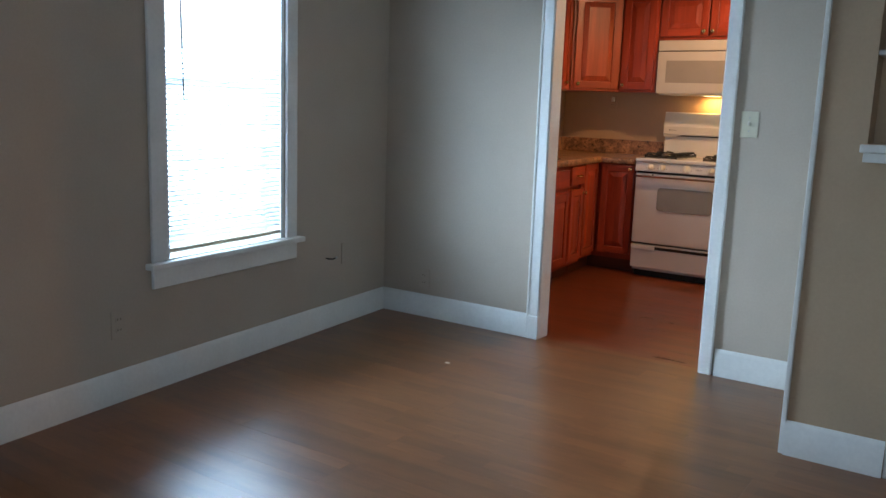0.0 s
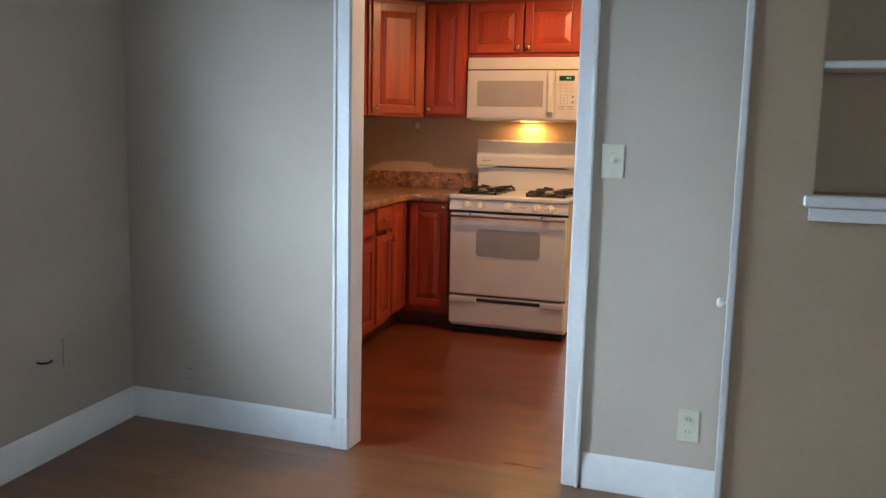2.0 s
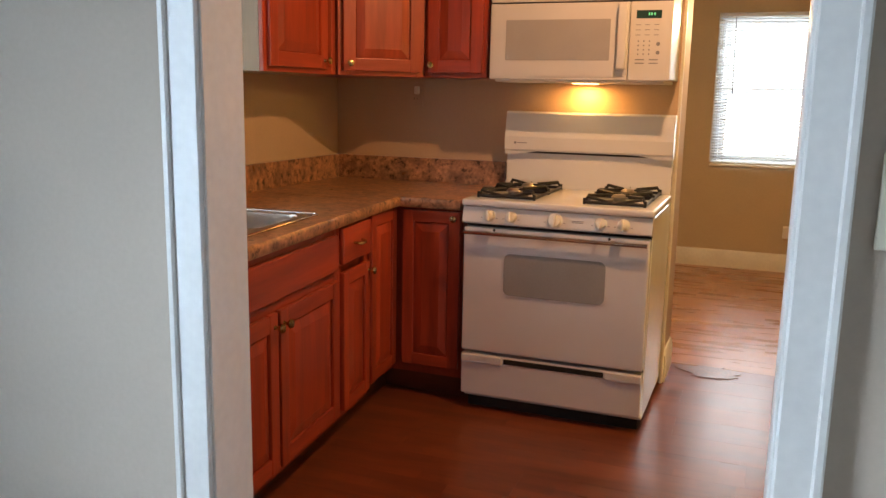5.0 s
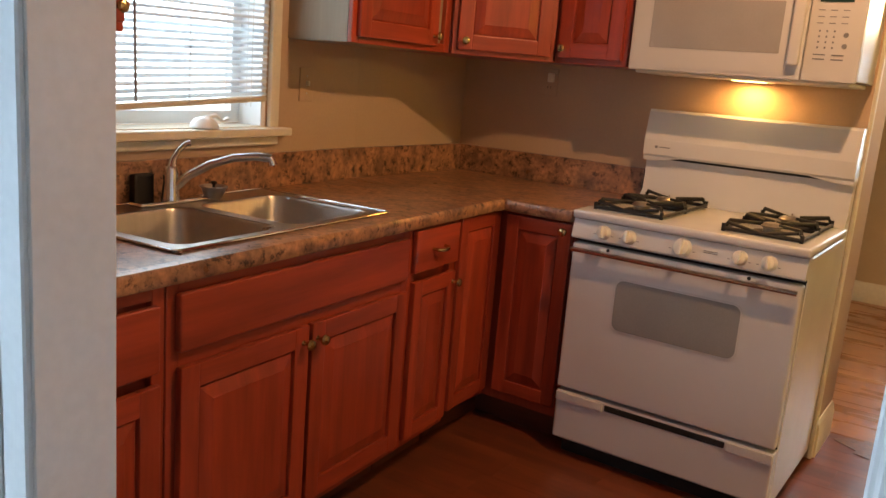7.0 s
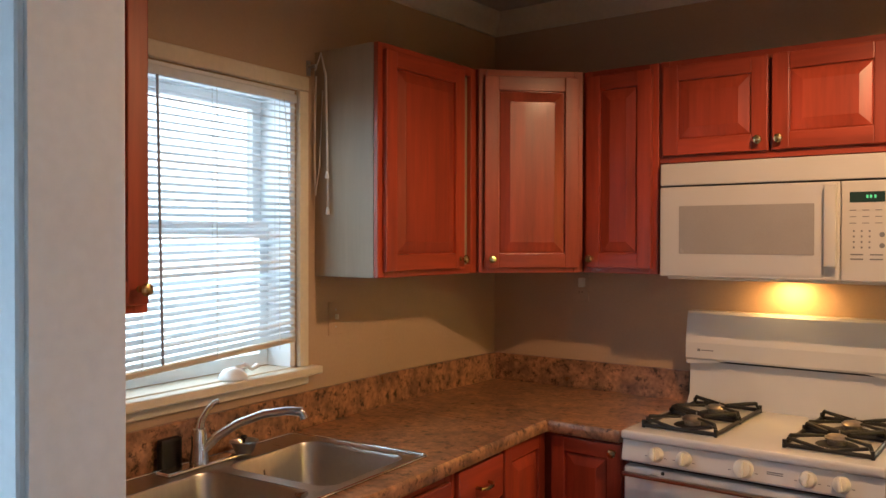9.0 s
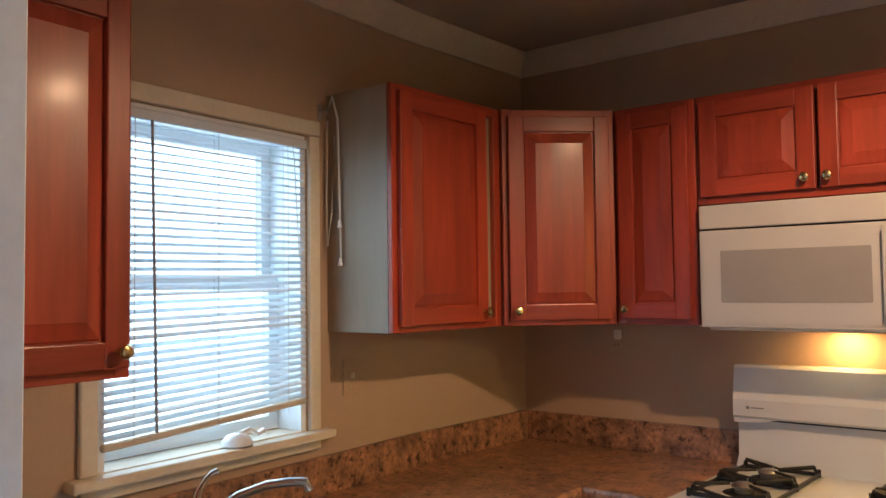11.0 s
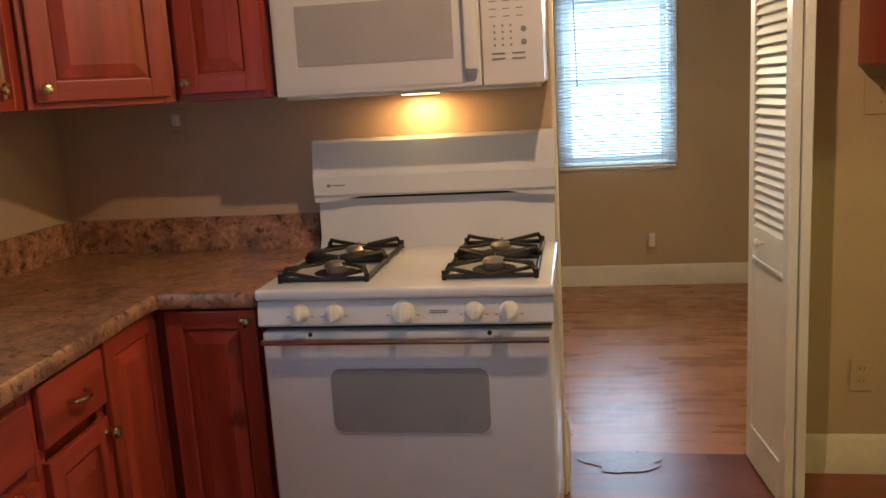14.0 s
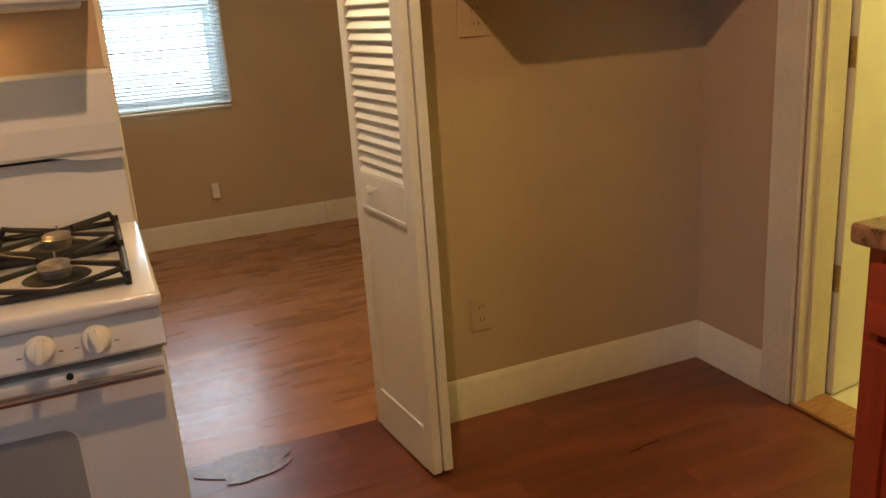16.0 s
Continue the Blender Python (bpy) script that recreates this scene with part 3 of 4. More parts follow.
def raised_door(t, x0, x1, z0, z1, y, knob=None, name="door", st=0.056):
    """A raised-panel door whose back lies at local y; knob: (x, z)."""
    w = 0.019
    bm = bmesh.new()
    box(bm, x0, x0 + st, y - w, y, z0, z1, 0.004, 2)
    box(bm, x1 - st, x1, y - w, y, z0, z1, 0.004, 2)
    box(bm, x0 + st - 0.004, x1 - st + 0.004, y - 0.008, y - 0.002, z0 + st * 0.6, z1 - st * 0.6)
    d = part(name, bm, OAK_V, t)
    part("rail", block(x0 + st - 0.001, x1 - st + 0.001, y - w + 0.0006, y - 0.0006, z0 + 0.001, z0 + st, 0.003, 2), OAK_H, d)
    part("rail", block(x0 + st - 0.001, x1 - st + 0.001, y - w + 0.0006, y - 0.0006, z1 - st, z1 - 0.001, 0.003, 2), OAK_H, d)
    # raised field with sloped margins
    a0, a1, c0, c1 = x0 + st + 0.004, x1 - st - 0.004, z0 + st + 0.004, z1 - st - 0.004
    s = min(0.034, (a1 - a0) * 0.28)
    bm = bmesh.new()
    loops = []
    for off, dep in ((0, 0.0085), (0.003, 0.011), (s, 0.0185), (s + 0.003, 0.0195)):
        loops.append([bm.verts.new(p) for p in ((a0 + off, y - dep, c0 + off), (a1 - off, y - dep, c0 + off), (a1 - off, y - dep, c1 - off), (a0 + off, y - dep, c1 - off))])
    for p, q in zip(loops, loops[1:]):
        for k in range(4):
            bm.faces.new((p[k], p[(k + 1) % 4], q[(k + 1) % 4], q[k]))
    bm.faces.new(loops[-1])
    bm.faces.new(loops[0][::-1])
    part("panel", bm, OAK_V, d)
    if knob:
        k = new("knob", KNOB)
        k.parent = d
        k.location = (knob[0], y - w, knob[1])
    return d


def drawer_front(t, x0, x1, z0, z1, y, name="drawer_front", pull=False):
    d = part(name, block(x0, x1, y - 0.019, y, z0, z1, 0.006, 3), OAK_H, t)
    if pull:
        c = (x0 + x1) / 2
        z = (z0 + z1) / 2
        part("handle", tube(bmesh.new(), [(c - 0.038, y - 0.019, z), (c - 0.036, y - 0.036, z - 0.002), (c - 0.015, y - 0.046, z - 0.004), (c + 0.015, y - 0.046, z - 0.004), (c + 0.036, y - 0.036, z - 0.002), (c + 0.038, y - 0.019, z)], 0.0055, 8), BRASS, d, "arched brass pull", True)
    return d


def carcass(t, w, depth, z0, z1, toe=0.0, end=OAK_V, front=True, inner=None):
    part("body", block(0.001, w - 0.001, -depth + 0.02, -0.002, z0 + toe, (inner or z1) - 0.001), end, t)
    if toe:
        part("toe_kick", block(0.002, w - 0.002, -depth + 0.085, -0.01, z0, z0 + toe - 0.001), OAK_SHADE, t, "recessed toe kick, its shade put into the oak's colour")
    if front:
        for a, c in ((0.0008, 0.036), (w - 0.036, w - 0.0008)):
            part("face_frame", block(a, c, -depth, -depth + 0.0195, z0 + toe, z1 - 0.001, 0.002), OAK_V, t)
        for a, c in ((z0 + toe, z0 + toe + 0.032), (z1 - 0.034, z1 - 0.001)):
            part("face_rail", block(0.036, w - 0.036, -depth + 0.0005, -depth + 0.0195, a, c, 0.001), OAK_H, t)


BT = 0.842      # top of the base units
DEP = 0.61
G_BASE, G_UP = "base cabinets", "wall cabinets"

# base run under the window; local x runs along +y
b = thing("base_cabinet", SK @ pose(0, -2.59, 0, 0, 0, 90), "reddish oak base cabinet with a drawer over one door", "cabinet", G_BASE)
carcass(b, 0.395, DEP, 0, BT, 0.10)
drawer_front(b, 0.02, 0.367, 0.652, 0.800, -DEP, pull=True)
raised_door(b, 0.02, 0.370, 0.125, 0.625, -DEP, (0.05, 0.58))
b = thing("sink_cabinet", SK @ pose(0, -2.193, 0, 0, 0, 90), "reddish oak sink cabinet with two raised-panel doors", "cabinet", G_BASE)
carcass(b, 0.965, DEP, 0, BT, 0.10, inner=0.70)
part("back_rail", block(0.036, 0.929, -DEP + 0.0005, -DEP + 0.0195, 0.64, 0.81), OAK_H, b)
drawer_front(b, 0.024, 0.938, 0.682, 0.814, -DEP, "false_front")
raised_door(b, 0.028, 0.466, 0.128, 0.646, -DEP, (0.444, 0.602))
raised_door(b, 0.480, 0.942, 0.128, 0.646, -DEP, (0.502, 0.602))
b = thing("base_cabinet", SK @ pose(0, -1.226, 0, 0, 0, 90), "narrow reddish oak base cabinet with a drawer over one door", "cabinet", G_BASE)
carcass(b, 0.30, DEP, 0, BT, 0.10)
drawer_front(b, 0.014, 0.290, 0.694, 0.831, -DEP, pull=True)
raised_door(b, 0.018, 0.282, 0.130, 0.664, -DEP, (0.264, 0.628), st=0.05)
# corner unit with two leaves at a right angle
b = thing("corner_base_cabinet", pose(0, 0, 0), "reddish oak corner base cabinet with a two-leaf door", "cabinet", G_BASE)
part("body", block(0.002, 0.585, -0.905, -0.002, 0.10, BT - 0.001), OAK_V, b)
part("body", block(0.586, 0.912, -0.585, -0.002, 0.10, BT - 0.001), OAK_V, b)
part("toe_kick", box(block(0.01, 0.53, -0.888, -0.01, 0, 0.099), 0.531, 0.912, -0.53, -0.01, 0, 0.099), OAK_SHADE, b, "recessed toe kick, its shade put into the oak's colour")
leaf = raised_door(b, 0.646, 0.908, 0.145, 0.832, -0.602, (0.884, 0.804), st=0.05)
side = raised_door(b, 0.0, 0.300, 0.140, 0.838, 0.0, None, st=0.05)
side.matrix_basis = SK @ pose(0.610, -0.922, 0, 0, 0, 90)

# counter with a sink cut-out: run along the window wall and return to the stove
CT, CU = 0.885, BT + 0.001
SX0, SX1, SY0, SY1 = 0.055, 0.550, -2.115, -1.29
worktop = thing("worktop", pose(0, 0, CU), "brown granite-look laminate worktop with an upstand", "worktop")
h = CT - CU
for x0, x1, y0, y1 in ((0.001, SX0, -2.59, -0.70), (SX0, SX1, -2.59, SY0), (SX0, SX1, SY1, -0.70), (SX1, 0.618, -2.59, -0.70)):
    part("top", block(x0, x1, y0, y1, 0, h - 0.0006), COUNTER, worktop).matrix_basis = SK
for x0, x1, y0, y1 in ((0.001, 0.618, -0.80, -0.001), (0.618, 0.914, -0.618, -0.001)):
    part("top", block(x0, x1, y0, y1, 0, h), COUNTER, worktop)
NOSE = [(0.0, 0.0), (-0.022, 0.0), (-0.026, 0.006), (-0.026, h - 0.010), (-0.020, h - 0.001), (0.0, h + 0.0005)]
part("front_edge", sweep(bmesh.new(), NOSE, (0.618, -2.59, 0), (0.618, -0.700, 0)), COUNTER, worktop, "", True).matrix_basis = SK
part("front_edge", sweep(bmesh.new(), NOSE, (0.618, -0.715, 0), (0.618, -0.6447, 0)), COUNTER, worktop, "", True)
part("front_edge", sweep(bmesh.new(), NOSE, (0.645, -0.618, 0), (0.914, -0.618, 0)), COUNTER, worktop, "", True)
part("edge_corner", block(0.6185, 0.6445, -0.6445, -0.6185, 0.0005, h), COUNTER, worktop)
part("upstand", block(0.001, 0.021, -2.59, -0.70, h - 0.001, h + 0.118, 0.004, 2), COUNTER, worktop).matrix_basis = SK
part("upstand", box(box(bmesh.new(), 0.001, 0.021, -0.755, -0.0215, h - 0.001, h + 0.118, 0.004, 2), 0.001, 0.914, -0.021, -0.001, h - 0.001, h + 0.118, 0.004, 2), COUNTER, worktop)

# double sink
sink = thing("kitchen_sink", SK @ pose(0, 0, CT), "stainless steel double-bowl sink set into the worktop", "sink")


def rounded(x0, x1, y0, y1, r, n=5):
    pts = []
    for cx, cy, a0 in ((x1 - r, y1 - r, 0), (x0 + r, y1 - r, 90), (x0 + r, y0 + r, 180), (x1 - r, y0 + r, 270)):
        for k in range(n + 1):
            a = radians(a0 + 90 * k / n)
            pts.append((cx + r * math.cos(a), cy + r * math.sin(a)))
    return pts


def bowl(x0, x1, y0, y1):
    bm = bmesh.new()
    prev = None
    for inset, z, r in ((-0.006, 0.0045, 0.062), (0.0, 0.003, 0.06), (0.005, -0.006, 0.058), (0.012, -0.13, 0.055), (0.03, -0.162, 0.05), (0.06, -0.168, 0.04)):
        ring = [bm.verts.new((x, y, z)) for x, y in rounded(x0 + inset, x1 - inset, y0 + inset, y1 - inset, r)]
        if prev:
            n = len(ring)
            for k in range(n):
                bm.faces.new((prev[k], prev[(k + 1) % n], ring[(k + 1) % n], ring[k]))
        prev = ring
    bm.faces.new(prev)
    return bm


SM = (SY0 + SY1) / 2
B1 = (0.150, 0.528, SM + 0.018, SY1 - 0.03)
B2 = (0.150, 0.528, SY0 + 0.03, SM - 0.018)
for k in (B1, B2):
    bw = part("bowl", bowl(*k), STEEL, sink, "", True)
    cx, cy = (k[0] + k[1]) / 2, (k[2] + k[3]) / 2
    part("drain", lathe(bmesh.new(), [(0.044, 0), (0.044, 0.003), (0.036, 0.004), (0.03, 0.001), (0.001, 0.001)], (cx, cy, -0.1675), 20), CHROME, bw, "", True)
bm = bmesh.new()
X0, X1, Y0, Y1 = SX0 - 0.012, SX1 + 0.012, SY0 - 0.012, SY1 + 0.012
box(bm, X0, B1[0] + 0.002, Y0, Y1, 0.0008, 0.0045, 0.001)
box(bm, B1[1] - 0.002, X1, Y0, Y1, 0.0008, 0.0045, 0.001)
for y0, y1 in ((Y0, B2[2] + 0.002), (B2[3] - 0.002, B1[2] + 0.002), (B1[3] - 0.002, Y1)):
    box(bm, B1[0] + 0.002, B1[1] - 0.002, y0, y1, 0.0008, 0.0045)
# corner fillets of the deck round each bowl
for k in (B1, B2):
    for sx, sy in ((0, 0), (0, 1), (1, 0), (1, 1)):
        cx, cy = (k[0], k[1])[sx], (k[2], k[3])[sy]
        dx, dy = (1, -1)[sx], (1, -1)[sy]
        arc = [(cx + dx * (0.06 - 0.06 * math.sin(radians(a))), cy + dy * (0.06 - 0.06 * math.cos(radians(a)))) for a in range(0, 91, 15)]
        lo = [bm.verts.new((x, y, 0.0043)) for x, y in arc]
        cv = bm.verts.new((cx, cy, 0.0043))
        for p, q in zip(lo, lo[1:]):
            bm.faces.new((cv, p, q))
part("deck", bm, STEEL, sink)
rim = bmesh.new()
loop = [(x, y, 0.004) for x, y in rounded(X0, X1, Y0, Y1, 0.02)]
tube(rim, loop + [loop[0]], 0.004, 8)
part("rim", rim, CHROME, sink, "bright rolled rim", True)

faucet = thing("faucet", SK @ pose(0.102, -1.72, CT + 0.0046), "chrome single-lever kitchen faucet on a deck plate", "faucet")
part("deck_plate", block(-0.027, 0.027, -0.125, 0.125, 0, 0.012, 0.006, 3), CHROME, faucet, "", True)
part("body", lathe(bmesh.new(), [(0.027, 0.010), (0.025, 0.03), (0.021, 0.06), (0.022, 0.09), (0.018, 0.105), (0.002, 0.108)], (0, 0, 0), 20), CHROME, faucet, "", True)
part("spout", tube(bmesh.new(), [(0.008, 0.006, 0.045), (0.04, 0.03, 0.085), (0.085, 0.065, 0.118), (0.14, 0.105, 0.142), (0.19, 0.14, 0.150), (0.222, 0.163, 0.148), (0.228, 0.167, 0.128)], [0.014, 0.013, 0.0125, 0.012, 0.012, 0.014, 0.015], 12), CHROME, faucet, "", True)
part("lever", tube(bmesh.new(), [(0, 0, 0.095), (-0.004, 0.012, 0.125), (-0.002, 0.032, 0.152), (0.004, 0.05, 0.168), (0.008, 0.062, 0.170)], [0.014, 0.010, 0.0075, 0.008, 0.009], 10), CHROME, faucet, "", True)
strainer = thing("sink_strainer", SK @ pose(0.100, -1.55, CT + 0.0046), "dark metal sink strainer on the sink's back ledge", "strainer")
part("basket", lathe(bmesh.new(), [(0.022, 0), (0.03, 0.012), (0.036, 0.03), (0.042, 0.034), (0.042, 0.038), (0.034, 0.038), (0.02, 0.012), (0.001, 0.012)], (0, 0, 0), 20), STEEL, strainer, "", True)
part("knob", lathe(bmesh.new(), [(0.004, 0.012), (0.004, 0.04), (0.010, 0.046), (0.008, 0.052), (0.001, 0.053)], (0, 0, 0), 12), BLACK, strainer, "", True)
sponge = thing("dish_sponge", SK @ pose(0.036, -1.765, CT + 0.0002), "dark worn scrubbing sponge standing against the upstand", "sponge")
part("pad", block(-0.013, 0.013, -0.035, 0.035, 0, 0.085, 0.008, 2), BLACK, sponge)


# wall cabinets
UB, UT, UD = 1.388, 2.146, 0.322


def wall_cabinet(m, w, doors, knobs, label, z0=UB, end=OAK_V, lip=0.020):
    t = thing("wall_cabinet", m, label, "cabinet", G_UP)
    carcass(t, w, UD, z0, UT, 0, end)
    for (a, b), kx in zip(doors, knobs):
        raised_door(t, a, b, z0 + lip, UT - 0.022, -UD, (kx, z0 + lip + 0.035), st=0.055)
    return t


wall_cabinet(pose(0, -1.17, 0, 0, 0, 90), 0.555, [(0.022, 0.455)], [0.43], "reddish oak wall cabinet with a pale unfinished end panel", end=PALE)
wall_cabinet(SK @ pose(0, -2.588, 0, 0, 0, 90), 0.525, [(0.022, 0.512)], [0.487], "reddish oak wall cabinet with one raised-panel door beside the window", 1.348)
# corner unit across the angle
t = thing("corner_wall_cabinet", pose(0, 0, 0), "reddish oak corner wall cabinet with an angled door", "cabinet", G_UP)
bm = bmesh.new()
plan = [(0.002, -0.002), (0.002, -0.613), (UD - 0.002, -0.613), (0.610, -UD + 0.002), (0.610, -0.002)]
lo = [bm.verts.new((x, y, UB)) for x, y in plan]
hi = [bm.verts.new((x, y, UT)) for x, y in plan]
for k in range(5):
    bm.faces.new((lo[k], lo[(k + 1) % 5], hi[(k + 1) % 5], hi[k]))
bm.faces.new(lo[::-1])
bm.faces.new(hi)
part("body", bm, OAK_V, t)
diag = math.hypot(0.610 - UD, 0.613 - UD)
turn = pose(UD, -0.613, 0, 0, 0, math.degrees(math.atan2(0.613 - UD, 0.610 - UD)))
for a in (0.004, diag - 0.040):
    part("face_frame", block(a, a + 0.036, -0.014, 0, UB, UT, 0.002), OAK_V, t).matrix_basis = turn
for a in (UB, UT - 0.034):
    part("face_rail", block(0.040, diag - 0.040, -0.0135, 0, a, a + 0.032, 0.001), OAK_H, t).matrix_basis = turn
d = raised_door(t, 0.024, diag - 0.024, UB + 0.018, UT - 0.026, -0.014, (0.05, UB + 0.052), st=0.055)
d.matrix_basis = turn
wall_cabinet(pose(0.613, 0, 0), 0.300, [(0.020, 0.278)], [0.045], "narrow reddish oak wall cabinet with one door")
wall_cabinet(pose(0.915, 0, 0), 0.768, [(0.018, 0.379), (0.391, 0.748)], [0.352, 0.418], "reddish oak wall cabinet with two doors over the microwave", 1.785, lip=0.024)
wall_cabinet(pose(2.655, 0.205, 0), 0.916, [(0.022, 0.452), (0.464, 0.894)], [0.425, 0.49], "reddish oak wall cabinet with two doors over an empty alcove", 1.385, lip=0.016)

# counter end by the bathroom door
b = thing("base_cabinet", pose(RX - 0.001, -1.012, 0, 0, 0, -90), "reddish oak base cabinet with a drawer beside the bathroom door", "cabinet", G_BASE)
carcass(b, 0.62, DEP, 0, BT, 0.10)
drawer_front(b, 0.022, 0.60, 0.672, 0.812, -DEP, pull=True)
raised_door(b, 0.022, 0.60, 0.125, 0.652, -DEP, (0.56, 0.60))
w2 = thing("worktop", pose(RX - 0.001, -0.992, CU, 0, 0, -90), "short brown granite-look worktop with a rounded edge", "worktop")
part("top", block(0.0, 0.66, -0.645, -0.001, 0, h, 0.012, 3), COUNTER, w2)


# ---- stove ----
stove = thing("gas_stove", pose(0.940, -0.03, 0), "white freestanding gas range with black grates", "stove")
W = 0.760
part("body", block(0.003, W - 0.003, -0.590, -0.002, 0.045, 0.862, 0.004), ENAMEL, stove)
part("base", block(0.02, W - 0.02, -0.58, -0.02, 0.0, 0.044), GAP, stove, "dark recessed plinth")
part("drawer", block(0.004, W - 0.004, -0.640, -0.592, 0.070, 0.250, 0.008, 3), ENAMEL, stove)
for a, c in ((0.006, 0.185), (W - 0.150, W - 0.006)):
    part("drawer_lip", block(a, c, -0.650, -0.638, 0.212, 0.246, 0.005, 2), ENAMEL, stove)
part("drawer_slot", block(0.19, W - 0.155, -0.6425, -0.636, 0.218, 0.240, 0.002), GAP, stove, "finger slot in the drawer, its shade laid on as a black strip")
part("door_gap", block(0.006, W - 0.006, -0.600, -0.592, 0.250, 0.80), GAP, stove)
door = part("oven_door", block(0.004, W - 0.004, -0.645, -0.601, 0.262, 0.786, 0.010, 3), ENAMEL, stove)


def pane(x0, x1, z0, z1, y0, y1, r):
    bm = bmesh.new()
    f = [bm.verts.new((x, y0, z)) for x, z in rounded(x0, x1, z0, z1, r)]
    g = [bm.verts.new((x, y1, z)) for x, z in rounded(x0, x1, z0, z1, r)]
    n = len(f)
    for k in range(n):
        bm.faces.new((f[k], f[(k + 1) % n], g[(k + 1) % n], g[k]))
    bm.faces.new(f[::-1])
    bm.faces.new(g)
    return bm


part("oven_window_trim", pane(0.176, 0.598, 0.508, 0.692, -0.6475, -0.640, 0.030), ENAMEL, door)
part("oven_window", pane(0.181, 0.593, 0.514, 0.687, -0.649, -0.641, 0.027), OVENGLASS, door, "grey oven window glass")
part("handle", rod(bmesh.new(), (0.012, -0.672, 0.766), (W - 0.012, -0.672, 0.766), 0.0085), CHROME, door, "worn chrome bar handle", True)
for a in (0.10, W - 0.15):
    part("handle_post", block(a, a + 0.022, -0.668, -0.643, 0.757, 0.775, 0.002), CHROME, door)
for a in (0.135, 0.60):
    part("vent_hole", rod(bmesh.new(), (a, -0.6455, 0.778), (a, -0.640, 0.778), 0.006), GAP, door)
part("shadow_gap", block(0.004, W - 0.004, -0.605, -0.592, 0.788, 0.800), GAP, stove)
cp = bmesh.new()
prof = [(-0.592, 0.802), (-0.650, 0.802), (-0.654, 0.808), (-0.641, 0.868), (-0.592, 0.872)]
fa = [cp.verts.new((0.0, y, z)) for y, z in prof]
fb = [cp.verts.new((W, y, z)) for y, z in prof]
for k in range(5):
    cp.faces.new((fa[k], fa[(k + 1) % 5], fb[(k + 1) % 5], fb[k]))
cp.faces.new(fa)
cp.faces.new(fb[::-1])
panel = part("control_panel", cp, ENAMEL, stove)
for x, r in ((0.115, 0.021), (0.205, 0.021), (0.385, 0.026), (0.565, 0.021), (0.652, 0.021)):
    kn = bmesh.new()
    lathe(kn, [(r * 1.15, 0.0), (r * 1.12, 0.006), (r * 0.98, 0.009), (r * 0.92, 0.020), (r * 0.55, 0.024), (0.001, 0.0245)], (0, 0, 0), 24, "-y")
    box(kn, -r * 0.28, r * 0.28, -0.036, -0.010, -r * 0.95, r * 0.95, 0.004, 2)
    k = part("knob", kn, BISQUE, panel, "cream control knob", True)
    k.matrix_basis = pose(x, -0.6470, 0.836, -12, random.Random(int(x * 999)).uniform(-14, 14), 0)
    for dx in (-1.55, 1.45):
        pr = part("print_mark", block(x + dx * r - 0.004, x + dx * r + 0.004, -0.6500, -0.6455, 0.826, 0.829), PRINT, panel)
for z in (0.838, 0.832):
    part("print_mark", block(0.452, 0.497, -0.6495, -0.6445, z, z + 0.0022), PRINT, panel)
top = bmesh.new()
box(top, -0.004, W + 0.004, -0.655, -0.075, 0.871, 0.900, 0.010, 3)
part("cooktop", top, ENAMEL, stove, "", True)
part("cooktop_well", box(box(bmesh.new(), 0.045, 0.275, -0.575, -0.115, 0.8995, 0.9012), W - 0.275, W - 0.045, -0.575, -0.115, 0.8995, 0.9012), ENAMEL, stove)
for cx in (0.16, W - 0.16):
    for cy in (-0.455, -0.225):
        bb = part("burner", lathe(bmesh.new(), [(0.060, 0), (0.058, 0.0015), (0.001, 0.0016)], (cx, cy, 0.9013), 24), GAP, stove, "black burner bowl", True)
        part("burner_cap", lathe(bmesh.new(), [(0.026, 0.001), (0.026, 0.013), (0.033, 0.016), (0.034, 0.021), (0.030, 0.023), (0.027, 0.028), (0.022, 0.030), (0.001, 0.030)], (cx, cy, 0.9018), 24), BURNER, bb, "pale metal burner head", True)
        part("igniter", rod(bmesh.new(), (cx, cy + 0.038, 0.902), (cx, cy + 0.038, 0.938), 0.003, 0.002, 8), BURNER, bb)
    g = bmesh.new()
    x0, x1, y0, y1, zt = cx - 0.118, cx + 0.118, -0.578, -0.108, 0.934
    ym = (y0 + y1) / 2
    r = 0.0065
    for a, c in (((x0, y0), (x1, y0)), ((x1, y0), (x1, y1)), ((x1, y1), (x0, y1)), ((x0, y1), (x0, y0))):
        rod(g, (*a, 0.909), (*c, 0.909), r, seg=8)
    rod(g, (x0, ym, 0.912), (x1, ym, 0.912), r * 1.5, seg=8)
    for cy in (-0.455, -0.225):
        for sx in (-1, 1):
            for sy in (-1, 1):
                px, py = cx + sx * 0.118, cy + sy * 0.11
                tube(g, [(px, py, 0.909), (px - sx * 0.012, py - sy * 0.010, zt), (cx + sx * 0.030, cy + sy * 0.028, zt - 0.003)], [0.006, 0.0065, 0.0045], 8)
    for y in (y0, y1):
        tube(g, [(x0 + 0.01, y, 0.930), (cx, y, 0.909), (x1 - 0.01, y, 0.930)], 0.0055, 8)
    tube(g, [(x0 + 0.01, ym, 0.931), (cx, ym, 0.915), (x1 - 0.01, ym, 0.931)], 0.009, 8)
    for px in (x0, x1):
        for py in (y0, ym, y1):
            rod(g, (px, py, 0.9005), (px, py, 0.925), 0.006, seg=8)
    part("grate", g, BLACK, stove, "black cast-iron grate", True)
